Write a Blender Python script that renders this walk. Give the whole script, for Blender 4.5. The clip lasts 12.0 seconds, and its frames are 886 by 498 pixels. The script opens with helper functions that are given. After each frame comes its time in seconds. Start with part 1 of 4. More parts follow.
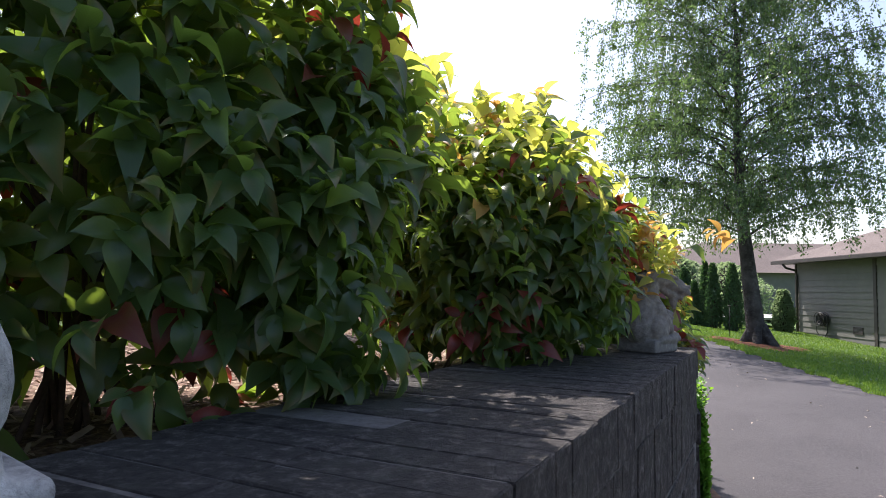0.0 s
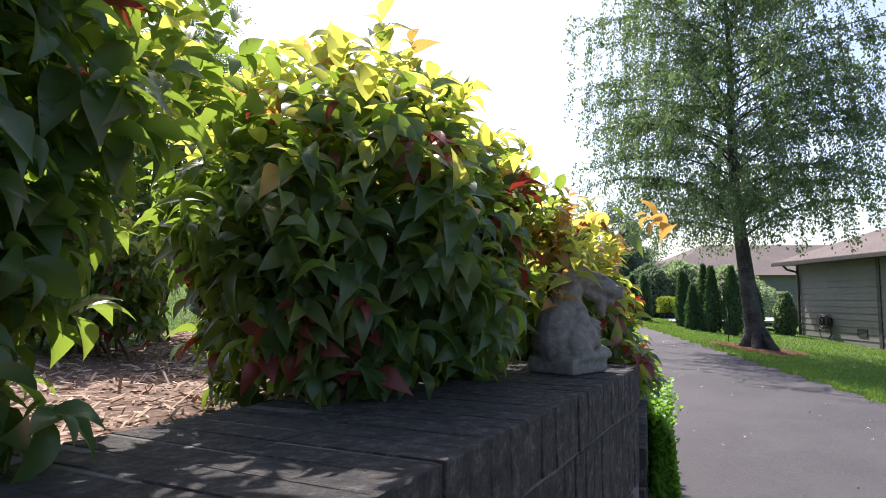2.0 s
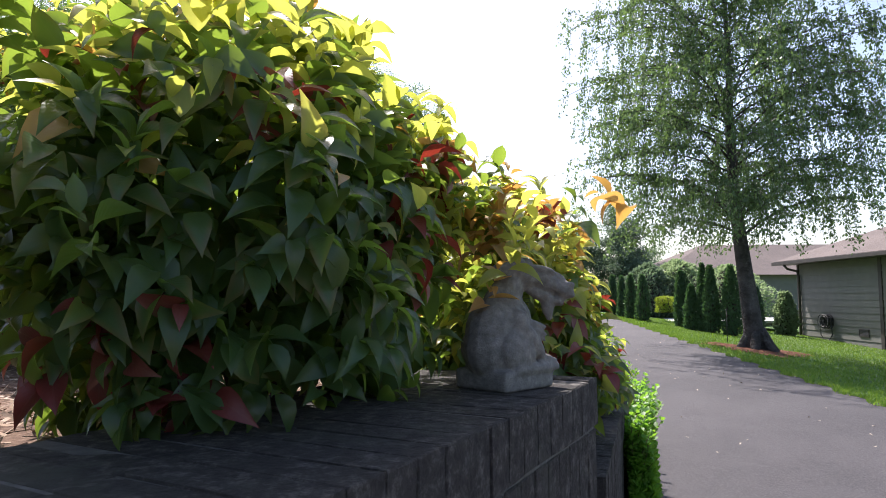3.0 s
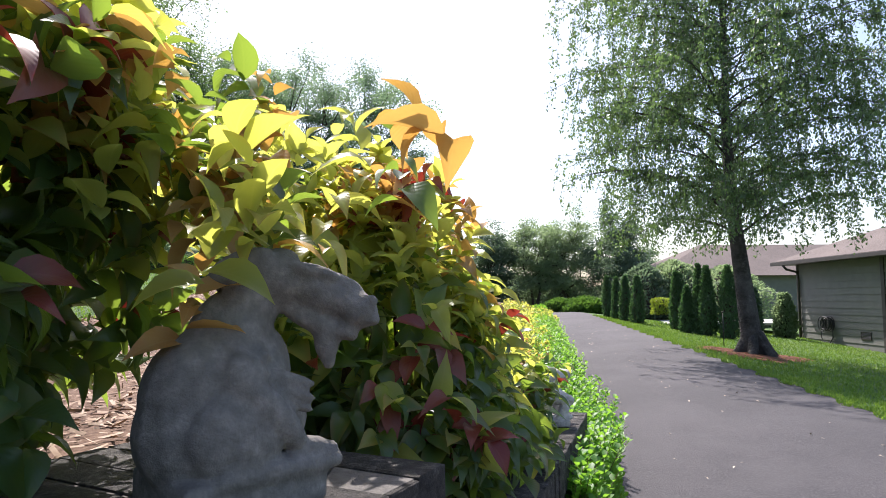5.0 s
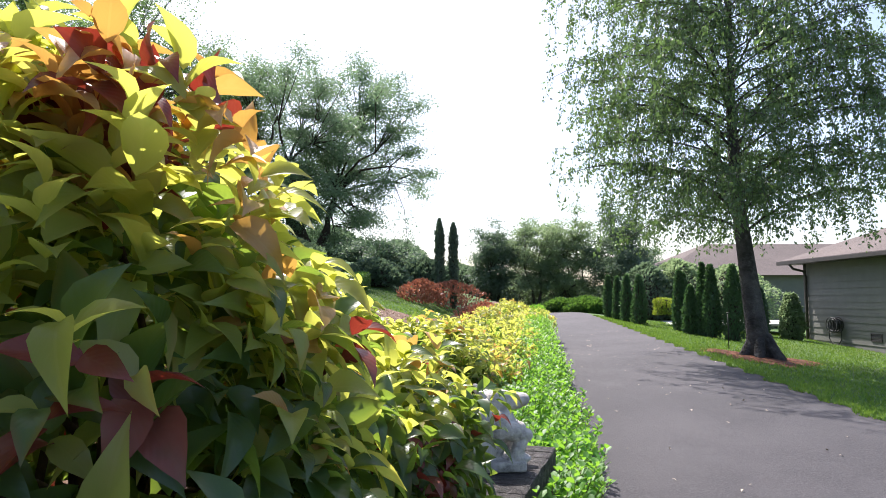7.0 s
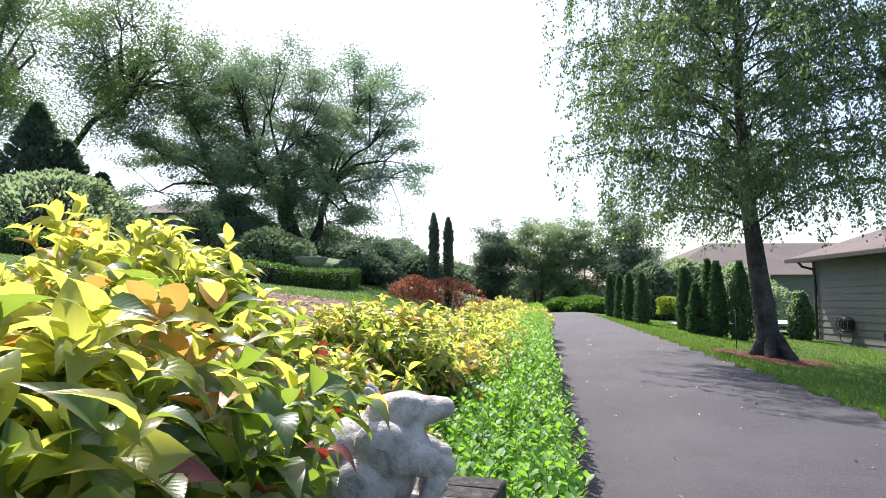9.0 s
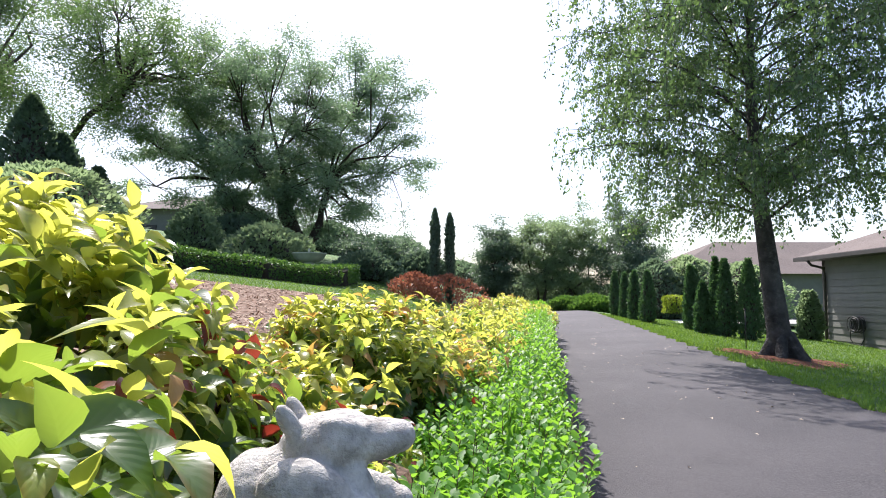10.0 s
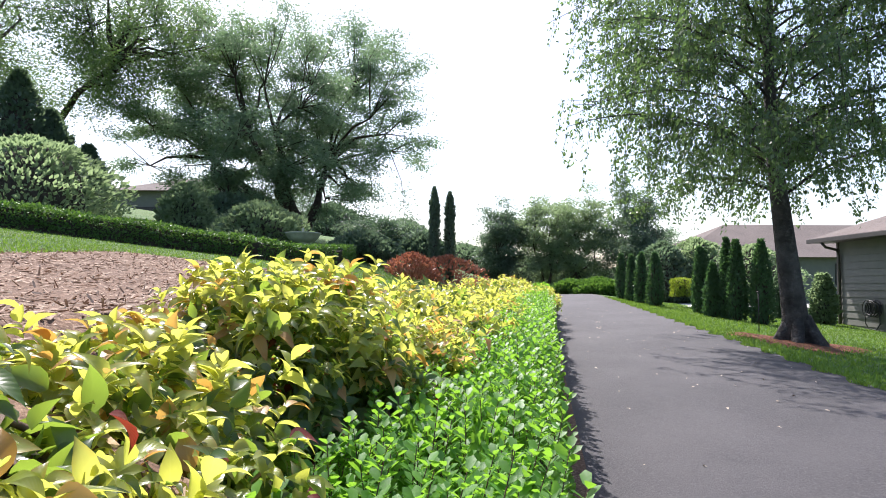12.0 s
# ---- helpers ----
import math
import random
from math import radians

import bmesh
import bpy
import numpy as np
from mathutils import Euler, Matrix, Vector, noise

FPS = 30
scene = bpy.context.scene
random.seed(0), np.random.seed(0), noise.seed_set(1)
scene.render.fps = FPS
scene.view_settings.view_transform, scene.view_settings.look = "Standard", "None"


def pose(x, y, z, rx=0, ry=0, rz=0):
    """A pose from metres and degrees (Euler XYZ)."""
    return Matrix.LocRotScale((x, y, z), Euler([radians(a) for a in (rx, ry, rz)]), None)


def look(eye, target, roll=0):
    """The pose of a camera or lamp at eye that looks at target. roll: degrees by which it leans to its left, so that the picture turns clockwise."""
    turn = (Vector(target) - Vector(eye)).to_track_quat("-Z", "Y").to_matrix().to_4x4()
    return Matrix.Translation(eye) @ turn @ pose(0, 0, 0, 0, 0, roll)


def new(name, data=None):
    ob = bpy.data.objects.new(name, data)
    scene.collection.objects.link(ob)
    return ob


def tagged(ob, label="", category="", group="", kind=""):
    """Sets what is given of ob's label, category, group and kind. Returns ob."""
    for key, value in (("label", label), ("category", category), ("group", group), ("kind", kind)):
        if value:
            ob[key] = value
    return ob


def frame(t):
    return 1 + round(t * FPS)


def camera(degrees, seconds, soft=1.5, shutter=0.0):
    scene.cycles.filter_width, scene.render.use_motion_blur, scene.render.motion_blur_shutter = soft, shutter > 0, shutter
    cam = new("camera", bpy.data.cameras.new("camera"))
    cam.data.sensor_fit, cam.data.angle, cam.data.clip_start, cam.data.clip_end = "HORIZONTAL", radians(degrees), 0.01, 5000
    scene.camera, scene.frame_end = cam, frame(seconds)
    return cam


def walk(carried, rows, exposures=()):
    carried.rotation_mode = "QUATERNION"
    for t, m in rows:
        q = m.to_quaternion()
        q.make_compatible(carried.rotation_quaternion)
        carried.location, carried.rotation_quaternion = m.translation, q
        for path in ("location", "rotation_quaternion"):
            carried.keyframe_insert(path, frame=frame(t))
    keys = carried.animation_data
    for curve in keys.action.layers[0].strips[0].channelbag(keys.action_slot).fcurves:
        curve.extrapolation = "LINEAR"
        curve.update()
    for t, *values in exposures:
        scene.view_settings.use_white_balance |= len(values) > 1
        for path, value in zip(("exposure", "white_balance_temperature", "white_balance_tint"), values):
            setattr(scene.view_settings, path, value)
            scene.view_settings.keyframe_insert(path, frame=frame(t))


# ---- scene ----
EXPO = [(0.0, 0.8, 6400, 19), (12.0, 0.82, 6230, 16)]
cam = camera(70.0, 12.0, soft=0.9)
PATH = [
    (0, (0.166, 0.316, 1.638), (0.1733, 2.3110, 1.7668), 0.87),
    (0.5, (0.242, 0.428, 1.642), (0.2499, 2.4230, 1.7786), 0.67),
    (1, (0.343, 0.544, 1.649), (0.3481, 2.5390, 1.7921), 0.47),
    (1.5, (0.439, 0.662, 1.645), (0.4409, 2.6560, 1.7950), 0.17),
    (2, (0.533, 0.774, 1.635), (0.5309, 2.7680, 1.7901), -0.12),
    (2.5, (0.628, 0.908, 1.632), (0.6219, 2.9020, 1.7864), -0.12),
    (4.5, (0.998, 1.584, 1.646), (0.9957, 3.5780, 1.8028), -0.22),
    (5, (1.076, 1.719, 1.661), (1.0726, 3.7130, 1.8188), -0.22),
    (5.5, (1.145, 1.841, 1.656), (1.1399, 3.8350, 1.8167), -0.32),
    (6, (1.205, 1.977, 1.647), (1.1972, 3.9700, 1.8111), -0.42),
    (6.5, (1.262, 2.143, 1.659), (1.2504, 4.1370, 1.8157), -0.11),
    (7, (1.314, 2.305, 1.660), (1.2998, 4.2990, 1.8169), -0.11),
    (7.5, (1.373, 2.432, 1.637), (1.3552, 4.4260, 1.7995), -0.31),
    (9.5, (1.562, 3.163, 1.553), (1.5325, 5.1570, 1.7131), 0.10),
    (10, (1.581, 3.331, 1.541), (1.5455, 5.3250, 1.6975), 0.21),
    (10.5, (1.607, 3.471, 1.529), (1.5676, 5.4650, 1.6832), 0.21),
    (11, (1.643, 3.596, 1.508), (1.5982, 5.5910, 1.6567), 0.22),
    (11.5, (1.676, 3.751, 1.488), (1.6279, 5.7460, 1.6198), 0.32),
    (12, (1.725, 3.905, 1.482), (1.6702, 5.9020, 1.5893), 0.33),
]
walk(cam, [(t, look(eye, target, roll)) for t, eye, target, roll in PATH], EXPO)

# ---- light ----
SUN_AZ, SUN_EL = -22.0, 54.0  # degrees: turn from +y (negative: towards -x), height
world = bpy.data.worlds.new("sky")
scene.world = world
world.use_nodes = True
wn = world.node_tree.nodes
sky = wn.new("ShaderNodeTexSky")
sky.sky_type = "NISHITA"
sky.sun_disc = False
sky.sun_elevation = radians(SUN_EL)
sky.sun_rotation = radians(SUN_AZ)
sky.air_density, sky.dust_density, sky.ozone_density = 1.0, 2.5, 1.0
wn["Background"].inputs["Strength"].default_value = 0.15
world.node_tree.links.new(sky.outputs[0], wn["Background"].inputs["Color"])
sun = new("sun", bpy.data.lights.new("sun", "SUN"))
sun.data.energy, sun.data.angle, sun.data.color = 4.8, radians(0.6), (1.0, 0.96, 0.88)
az, el = radians(SUN_AZ), radians(SUN_EL)
SUN_TO = Vector((math.sin(az) * math.cos(el), math.cos(az) * math.cos(el), math.sin(el)))
sun.matrix_world = look(SUN_TO * 60, (0, 0, 0))

# ---- materials ----
def mat(name, rough=0.8, metal=0.0):
    m = bpy.data.materials.new(name)
    m.use_nodes = True
    b = m.node_tree.nodes["Principled BSDF"]
    b.inputs["Roughness"].default_value = rough
    b.inputs["Metallic"].default_value = metal
    return m, m.node_tree, b


def node(t, kind, **sets):
    n = t.nodes.new(kind)
    for k, v in sets.items():
        n.inputs[k].default_value = v
    return n


def coords(t, space="Object"):
    if space == "World":
        return t.nodes.new("ShaderNodeNewGeometry").outputs["Position"]
    return t.nodes.new("ShaderNodeTexCoord").outputs["Object"]


def noise_tex(t, where, scale, detail=4.0, rough=0.6):
    n = node(t, "ShaderNodeTexNoise", Scale=scale, Detail=detail, Roughness=rough)
    t.links.new(where, n.inputs["Vector"])
    return n.outputs["Fac"]


def ramp(t, fac, stops):
    r = t.nodes.new("ShaderNodeValToRGB")
    e = r.color_ramp.elements
    while len(e) < len(stops):
        e.new(0.5)
    for s, (p, c) in zip(e, stops):
        s.position, s.color = p, (*c, 1)
    t.links.new(fac, r.inputs["Fac"])
    return r.outputs["Color"]


def mix(t, fac, a, b, how="MIX"):
    m = t.nodes.new("ShaderNodeMix")
    m.data_type, m.blend_type = "RGBA", how
    for v, s in ((fac, 0), (a, 6), (b, 7)):
        if isinstance(v, (int, float)):
            m.inputs[s].default_value = v
        elif isinstance(v, tuple):
            m.inputs[s].default_value = (*v, 1)
        else:
            t.links.new(v, m.inputs[s])
    return m.outputs[2]


def bump(t, bsdf, height, strength, dist):
    b = node(t, "ShaderNodeBump", Strength=strength, Distance=dist)
    t.links.new(height, b.inputs["Height"])
    t.links.new(b.outputs[0], bsdf.inputs["Normal"])


def surface(name, stops, scale, big=None, big_scale=0.5, big_amount=0.5, rough=0.85, fine=None, bump_strength=0.4, bump_dist=0.004, space="World", metal=0.0, detail=6.0, spec=0.5):
    """A surface with colour variation at two scales and a fine relief."""
    m, t, b = mat(name, rough, metal)
    w = coords(t, space)
    col = ramp(t, noise_tex(t, w, scale, detail, 0.65), stops)
    if big:
        g = t.nodes.new("ShaderNodeMapRange")
        g.inputs["From Min"].default_value, g.inputs["From Max"].default_value = 0.4, 0.65
        g.inputs["To Max"].default_value = big_amount
        t.links.new(noise_tex(t, w, big_scale, 3.0), g.inputs["Value"])
        col = mix(t, g.outputs[0], col, big)
    t.links.new(col, b.inputs["Base Color"])
    b.inputs["Specular IOR Level"].default_value = spec
    bump(t, b, noise_tex(t, w, fine or scale * 2, 5.0, 0.7), bump_strength, bump_dist)
    return m


def leafy(name, dark, mid, light, glow, translucent=0.45, rough=0.4, spot=None, spot_amount=0.0, veins=0.0, tip=None):
    """A leaf: varied from leaf to leaf, blotched and veined within it, and letting light through."""
    m, t, b = mat(name, rough)
    g = t.nodes.new("ShaderNodeNewGeometry")
    w = g.outputs["Position"]
    either = t.nodes.new("ShaderNodeMath")
    either.operation = "ADD"
    t.links.new(g.outputs["Random Per Island"], either.inputs[0])
    t.links.new(t.nodes.new("ShaderNodeObjectInfo").outputs["Random"], either.inputs[1])
    wrap = t.nodes.new("ShaderNodeMath")
    wrap.operation = "FRACT"
    t.links.new(either.outputs[0], wrap.inputs[0])
    col = ramp(t, wrap.outputs[0], [(0.0, dark), (0.55, mid), (1.0, light)])
    n = noise_tex(t, w, 26.0, 3.0)
    col = mix(t, n, col, mid, "MIX")
    if spot:
        s = t.nodes.new("ShaderNodeMapRange")
        s.inputs["From Min"].default_value, s.inputs["From Max"].default_value = 0.52, 0.66
        s.inputs["To Max"].default_value = spot_amount
        t.links.new(noise_tex(t, w, 17.0, 3.0), s.inputs["Value"])
        col = mix(t, s.outputs[0], col, spot)
    height = noise_tex(t, w, 160.0, 2.0)
    if veins:
        uv = t.nodes.new("ShaderNodeUVMap")
        sep = t.nodes.new("ShaderNodeSeparateXYZ")
        t.links.new(uv.outputs[0], sep.inputs[0])

        def calc(op, x, y=None):
            k = t.nodes.new("ShaderNodeMath")
            k.operation = op
            for q, s in ((x, 0), (y, 1)):
                if isinstance(q, (int, float)):
                    k.inputs[s].default_value = q
                elif q is not None:
                    t.links.new(q, k.inputs[s])
            return k.outputs[0]

        off = calc("ABSOLUTE", calc("SUBTRACT", sep.outputs[0], 0.5))
        rib = calc("LESS_THAN", off, 0.035)
        lane = calc("FRACT", calc("MULTIPLY", calc("SUBTRACT", sep.outputs[1], calc("MULTIPLY", off, 0.9)), 7.0))
        side = calc("LESS_THAN", lane, 0.14)
        both = calc("MAXIMUM", rib, calc("MULTIPLY", side, 0.35))
        col = mix(t, calc("MULTIPLY", both, veins), col, light)
        if tip:
            far = calc("MULTIPLY", calc("MAXIMUM", calc("SUBTRACT", calc("ADD", sep.outputs[1], off), 0.75), 0.0), 2.2)
            flush = calc("MULTIPLY", calc("MINIMUM", far, 1.0), calc("GREATER_THAN", wrap.outputs[0], 0.7))
            col = mix(t, calc("MULTIPLY", flush, 0.55), col, tip)
        height = calc("SUBTRACT", calc("MULTIPLY", calc("ABSOLUTE", calc("SUBTRACT", lane, 0.5)), -1.0), calc("MULTIPLY", both, 0.4))
    t.links.new(col, b.inputs["Base Color"])
    tr = t.nodes.new("ShaderNodeBsdfTranslucent")
    t.links.new(mix(t, 0.65, col, glow), tr.inputs["Color"])
    ms = node(t, "ShaderNodeMixShader", Fac=translucent)
    t.links.new(b.outputs[0], ms.inputs[1])
    t.links.new(tr.outputs[0], ms.inputs[2])
    t.links.new(ms.outputs[0], t.nodes["Material Output"].inputs["Surface"])
    bump(t, b, height, 0.14, 0.002)
    return m


ASPHALT = surface("asphalt", [(0.3, (0.025, 0.0225, 0.0245)), (0.52, (0.058, 0.053, 0.0565)), (0.72, (0.14, 0.129, 0.136))], 75.0, (0.09, 0.082, 0.086), 0.9, 0.6, 0.8, 150.0, 0.9, 0.012, detail=10.0)
GRASS_SOIL = surface("grass_base", [(0.3, (0.04, 0.095, 0.014)), (0.55, (0.075, 0.165, 0.026)), (0.8, (0.14, 0.225, 0.045))], 40.0, (0.14, 0.19, 0.05), 0.7, 0.6, 0.9, 160.0, 1.0, 0.03)
MULCH_SOIL = surface("mulch_base", [(0.3, (0.04, 0.022, 0.014)), (0.5, (0.16, 0.09, 0.055)), (0.75, (0.4, 0.28, 0.2))], 60.0, (0.1, 0.055, 0.035), 1.4, 0.5, 0.95, 140.0, 0.7, 0.008)
CHIP = surface("wood_chip", [(0.25, (0.14, 0.085, 0.06)), (0.5, (0.38, 0.27, 0.19)), (0.75, (0.62, 0.5, 0.4))], 14.0, None, rough=0.9, fine=90.0)
RED_MULCH = surface("red_bark", [(0.3, (0.08, 0.025, 0.012)), (0.6, (0.26, 0.09, 0.04)), (0.8, (0.4, 0.17, 0.08))], 30.0, None, rough=0.95, fine=80.0, bump_strength=1.0, bump_dist=0.03)


def brick_material():
    m, t, b = mat("dark_brick", 0.72)
    w = coords(t, "World")
    r = t.nodes.new("ShaderNodeObjectInfo").outputs["Random"]
    base = ramp(t, r, [(0.0, (0.075, 0.062, 0.056)), (0.5, (0.095, 0.078, 0.07)), (1.0, (0.125, 0.1, 0.09))])
    col = mix(t, 0.75, base, ramp(t, noise_tex(t, w, 34.0, 9.0, 0.78), [(0.36, (0.02, 0.018, 0.017)), (0.52, (0.1, 0.088, 0.08)), (0.66, (0.36, 0.32, 0.29))]))
    g = t.nodes.new("ShaderNodeMapRange")
    g.inputs["From Min"].default_value, g.inputs["From Max"].default_value = 0.55, 0.7
    t.links.new(noise_tex(t, w, 5.0, 5.0, 0.7), g.inputs["Value"])
    col = mix(t, g.outputs[0], col, (0.13, 0.125, 0.1))
    t.links.new(col, b.inputs["Base Color"])
    bump(t, b, noise_tex(t, w, 45.0, 9.0, 0.8), 1.0, 0.06)
    return m


BRICK = brick_material()
MORTAR = surface("mortar", [(0.3, (0.09, 0.083, 0.076)), (0.6, (0.16, 0.147, 0.135)), (0.85, (0.26, 0.24, 0.22))], 50.0, None, rough=0.95, fine=120.0, bump_strength=0.8)
STONE = surface("cast_stone", [(0.3, (0.14, 0.128, 0.116)), (0.5, (0.205, 0.187, 0.17)), (0.72, (0.32, 0.293, 0.266))], 60.0, (0.14, 0.13, 0.12), 9.0, 0.4, 0.92, 130.0, 0.8, 0.004)
# copy of the cast stone with direct sunlight put into its paler colour
SUNLIT_STONE = surface("sunlit_cast_stone", [(0.3, (0.22, 0.205, 0.185)), (0.45, (0.5, 0.465, 0.425)), (0.65, (0.72, 0.68, 0.625))], 38.0, (0.3, 0.28, 0.26), 9.0, 0.3, 0.95, 90.0, 1.0, 0.008)
URN_STONE = surface("pale_concrete", [(0.3, (0.3, 0.33, 0.26)), (0.7, (0.5, 0.52, 0.44))], 6.0, None, rough=0.9)
BARK = surface("grey_bark", [(0.3, (0.02, 0.017, 0.015)), (0.55, (0.06, 0.052, 0.046)), (0.75, (0.16, 0.15, 0.135))], 9.0, (0.24, 0.23, 0.215), 2.2, 0.35, 0.95, 16.0, 1.0, 0.1)
# bark of trunks and limbs, also used for light-blocking cores inside dense plants
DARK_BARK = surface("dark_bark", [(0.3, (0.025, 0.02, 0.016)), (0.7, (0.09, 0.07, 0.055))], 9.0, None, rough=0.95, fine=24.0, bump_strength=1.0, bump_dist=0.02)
TWIG = surface("twig", [(0.3, (0.05, 0.03, 0.02)), (0.7, (0.14, 0.08, 0.05))], 40.0, None, rough=0.8)
SIDING = surface("siding_paint", [(0.3, (0.135, 0.135, 0.122)), (0.7, (0.175, 0.173, 0.154))], 3.0, (0.13, 0.13, 0.115), 0.6, 0.4, 0.7, 60.0, 0.2)
DARK_TRIM = surface("dark_trim", [(0.3, (0.035, 0.03, 0.027)), (0.7, (0.06, 0.05, 0.045))], 5.0, None, rough=0.6)
SHINGLE = surface("brown_shingle", [(0.3, (0.085, 0.068, 0.06)), (0.55, (0.14, 0.112, 0.1)), (0.8, (0.21, 0.172, 0.155))], 14.0, (0.17, 0.138, 0.122), 0.7, 0.5, 0.95, 40.0, 0.6, 0.02)
CONCRETE = surface("concrete", [(0.3, (0.45, 0.43, 0.4)), (0.7, (0.6, 0.58, 0.55))], 4.0, None, rough=0.9)
RUBBER = surface("black_rubber", [(0.3, (0.012, 0.012, 0.012)), (0.7, (0.03, 0.03, 0.03))], 20.0, None, rough=0.5)
IRON = surface("dark_iron", [(0.3, (0.02, 0.02, 0.02)), (0.7, (0.06, 0.055, 0.05))], 20.0, None, rough=0.5, metal=0.6)
DRY_LEAF = surface("dry_leaf", [(0.3, (0.35, 0.25, 0.16)), (0.7, (0.7, 0.6, 0.48))], 30.0, None, rough=0.8)

GREEN = leafy("shrub_leaf_green", (0.036, 0.07, 0.032), (0.066, 0.122, 0.047), (0.12, 0.185, 0.07), (0.42, 0.6, 0.05), 0.48, 0.3, (0.16, 0.12, 0.045), 0.3, 0.16, (0.3, 0.1, 0.06))
YOUNG = leafy("shrub_leaf_young", (0.15, 0.22, 0.05), (0.32, 0.38, 0.1), (0.5, 0.52, 0.2), (0.8, 0.8, 0.1), 0.62, 0.3, (0.46, 0.36, 0.18), 0.3, 0.16, (0.5, 0.13, 0.06))
ORANGE = leafy("shrub_leaf_orange", (0.3, 0.14, 0.05), (0.5, 0.3, 0.11), (0.58, 0.46, 0.2), (0.9, 0.5, 0.08), 0.42, 0.4, (0.36, 0.09, 0.05), 0.35, 0.16)
RED = leafy("shrub_leaf_red", (0.09, 0.018, 0.016), (0.2, 0.04, 0.032), (0.28, 0.12, 0.08), (0.55, 0.06, 0.03), 0.32, 0.42, (0.09, 0.07, 0.03), 0.5, 0.16)
BOX = leafy("box_leaf", (0.05, 0.14, 0.022), (0.095, 0.245, 0.032), (0.165, 0.345, 0.055), (0.4, 0.75, 0.05), 0.45, 0.48)
BIRCH_LEAF = leafy("birch_leaf", (0.035, 0.068, 0.034), (0.07, 0.12, 0.06), (0.15, 0.2, 0.11), (0.26, 0.42, 0.1), 0.45, 0.3)
LOCUST_LEAF = leafy("tree_leaf", (0.07, 0.12, 0.08), (0.12, 0.185, 0.12), (0.19, 0.265, 0.18), (0.32, 0.48, 0.22), 0.48, 0.35)
CYPRESS = leafy("cypress_leaf", (0.03, 0.06, 0.036), (0.055, 0.105, 0.058), (0.095, 0.16, 0.08), (0.14, 0.32, 0.06), 0.28, 0.6)
DARKLEAF = leafy("dark_leaf", (0.045, 0.08, 0.06), (0.08, 0.125, 0.09), (0.12, 0.175, 0.12), (0.26, 0.38, 0.18), 0.42, 0.5)
PALELEAF = leafy("pale_leaf", (0.085, 0.135, 0.085), (0.15, 0.21, 0.125), (0.22, 0.29, 0.17), (0.42, 0.56, 0.24), 0.52, 0.5)
CLIPPED = leafy("hedge_leaf", (0.03, 0.075, 0.02), (0.06, 0.14, 0.032), (0.14, 0.24, 0.06), (0.24, 0.46, 0.05), 0.3, 0.5)
LIME = leafy("lime_leaf", (0.12, 0.2, 0.02), (0.26, 0.34, 0.04), (0.4, 0.45, 0.07), (0.5, 0.6, 0.05), 0.3, 0.5)
BARBERRY = leafy("barberry_leaf", (0.14, 0.1, 0.06), (0.34, 0.14, 0.09), (0.48, 0.28, 0.18), (0.6, 0.2, 0.1), 0.35, 0.5)
BLADE = leafy("grass_blade", (0.04, 0.1, 0.015), (0.085, 0.19, 0.03), (0.2, 0.3, 0.06), (0.35, 0.55, 0.05), 0.35, 0.6)


# ---- ground shape ----
def clamp(v, a=0.0, b=1.0):
    return max(a, min(b, v))


def smooth(v):
    v = clamp(v)
    return v * v * (3 - 2 * v)


def drive_left(y):
    return 1.58 + 0.113 * clamp(y, -60, 27) + 0.4 * (clamp(y, 0, 27) / 27) ** 2


def drive_right(y):
    return 5.05 + 0.062 * clamp(y, -60, 27)


def wall_x(y):
    """The line of the retaining wall's front face, and of the planted bank beyond it."""
    if y < 2.56:
        return 1.08 - 0.523 * (2.56 - y)
    if y < 4.78:
        return 1.1 + 0.29 * (y - 2.56)
    return drive_left(y) - 0.82


def drive_z(x, y):
    along = y if y < 24 else 24 + 3 * (1 - math.exp(-(y - 24) / 3))
    along -= 0.6 * clamp(y - 28, 0, 25)
    return 0.031 * x + 0.0338 * along


def bed_z(x, y):
    z = 1.2 + 0.0274 * min(y, 40) + 0.06 * clamp(y - 16, 0, 14) + 0.14 * clamp(-x, 0, 14)
    return max(1.38, z)


def ground_z(x, y):
    right = drive_right(y)
    if x > right:
        return drive_z(right, y) - 0.1 * min(x - right, 9)
    edge = wall_x(y)
    d = edge - x
    if d <= 0:
        return drive_z(x, y)
    low, high = drive_z(edge, y), bed_z(x, y)
    if y < 2.56:
        return high if d > 0.3 else low
    if y < 4.78:
        return low if d < 0.2 else min(high, 1.14 + 0.4 * (d - 0.2))
    width = 1.0 + max(0.0, y - 6) * 0.2
    return low + (high - low) * (0.25 * smooth(d / 0.35) + 0.75 * smooth(d / width))


# ---- mesh helpers ----
def part(name, bm, material, parent=None, label="", mats=None):
    me = bpy.data.meshes.new(name)
    bm.to_mesh(me)
    bm.free()
    for m in (mats or [material]):
        me.materials.append(m)
    ob = new(name, me)
    if parent:
        ob.parent = parent
    if label:
        tagged(ob, label)
    return ob


def mesh_part(name, verts, faces, mats, parent=None, index=None, smooth_shade=False):
    me = bpy.data.meshes.new(name)
    me.from_pydata(verts, [], faces)
    for m in mats:
        me.materials.append(m)
    if index is not None:
        me.polygons.foreach_set("material_index", np.asarray(index, dtype=np.int32))
    if smooth_shade:
        me.polygons.foreach_set("use_smooth", np.ones(len(me.polygons), dtype=bool))
    me.update()
    ob = new(name, me)
    if parent:
        ob.parent = parent
    return ob


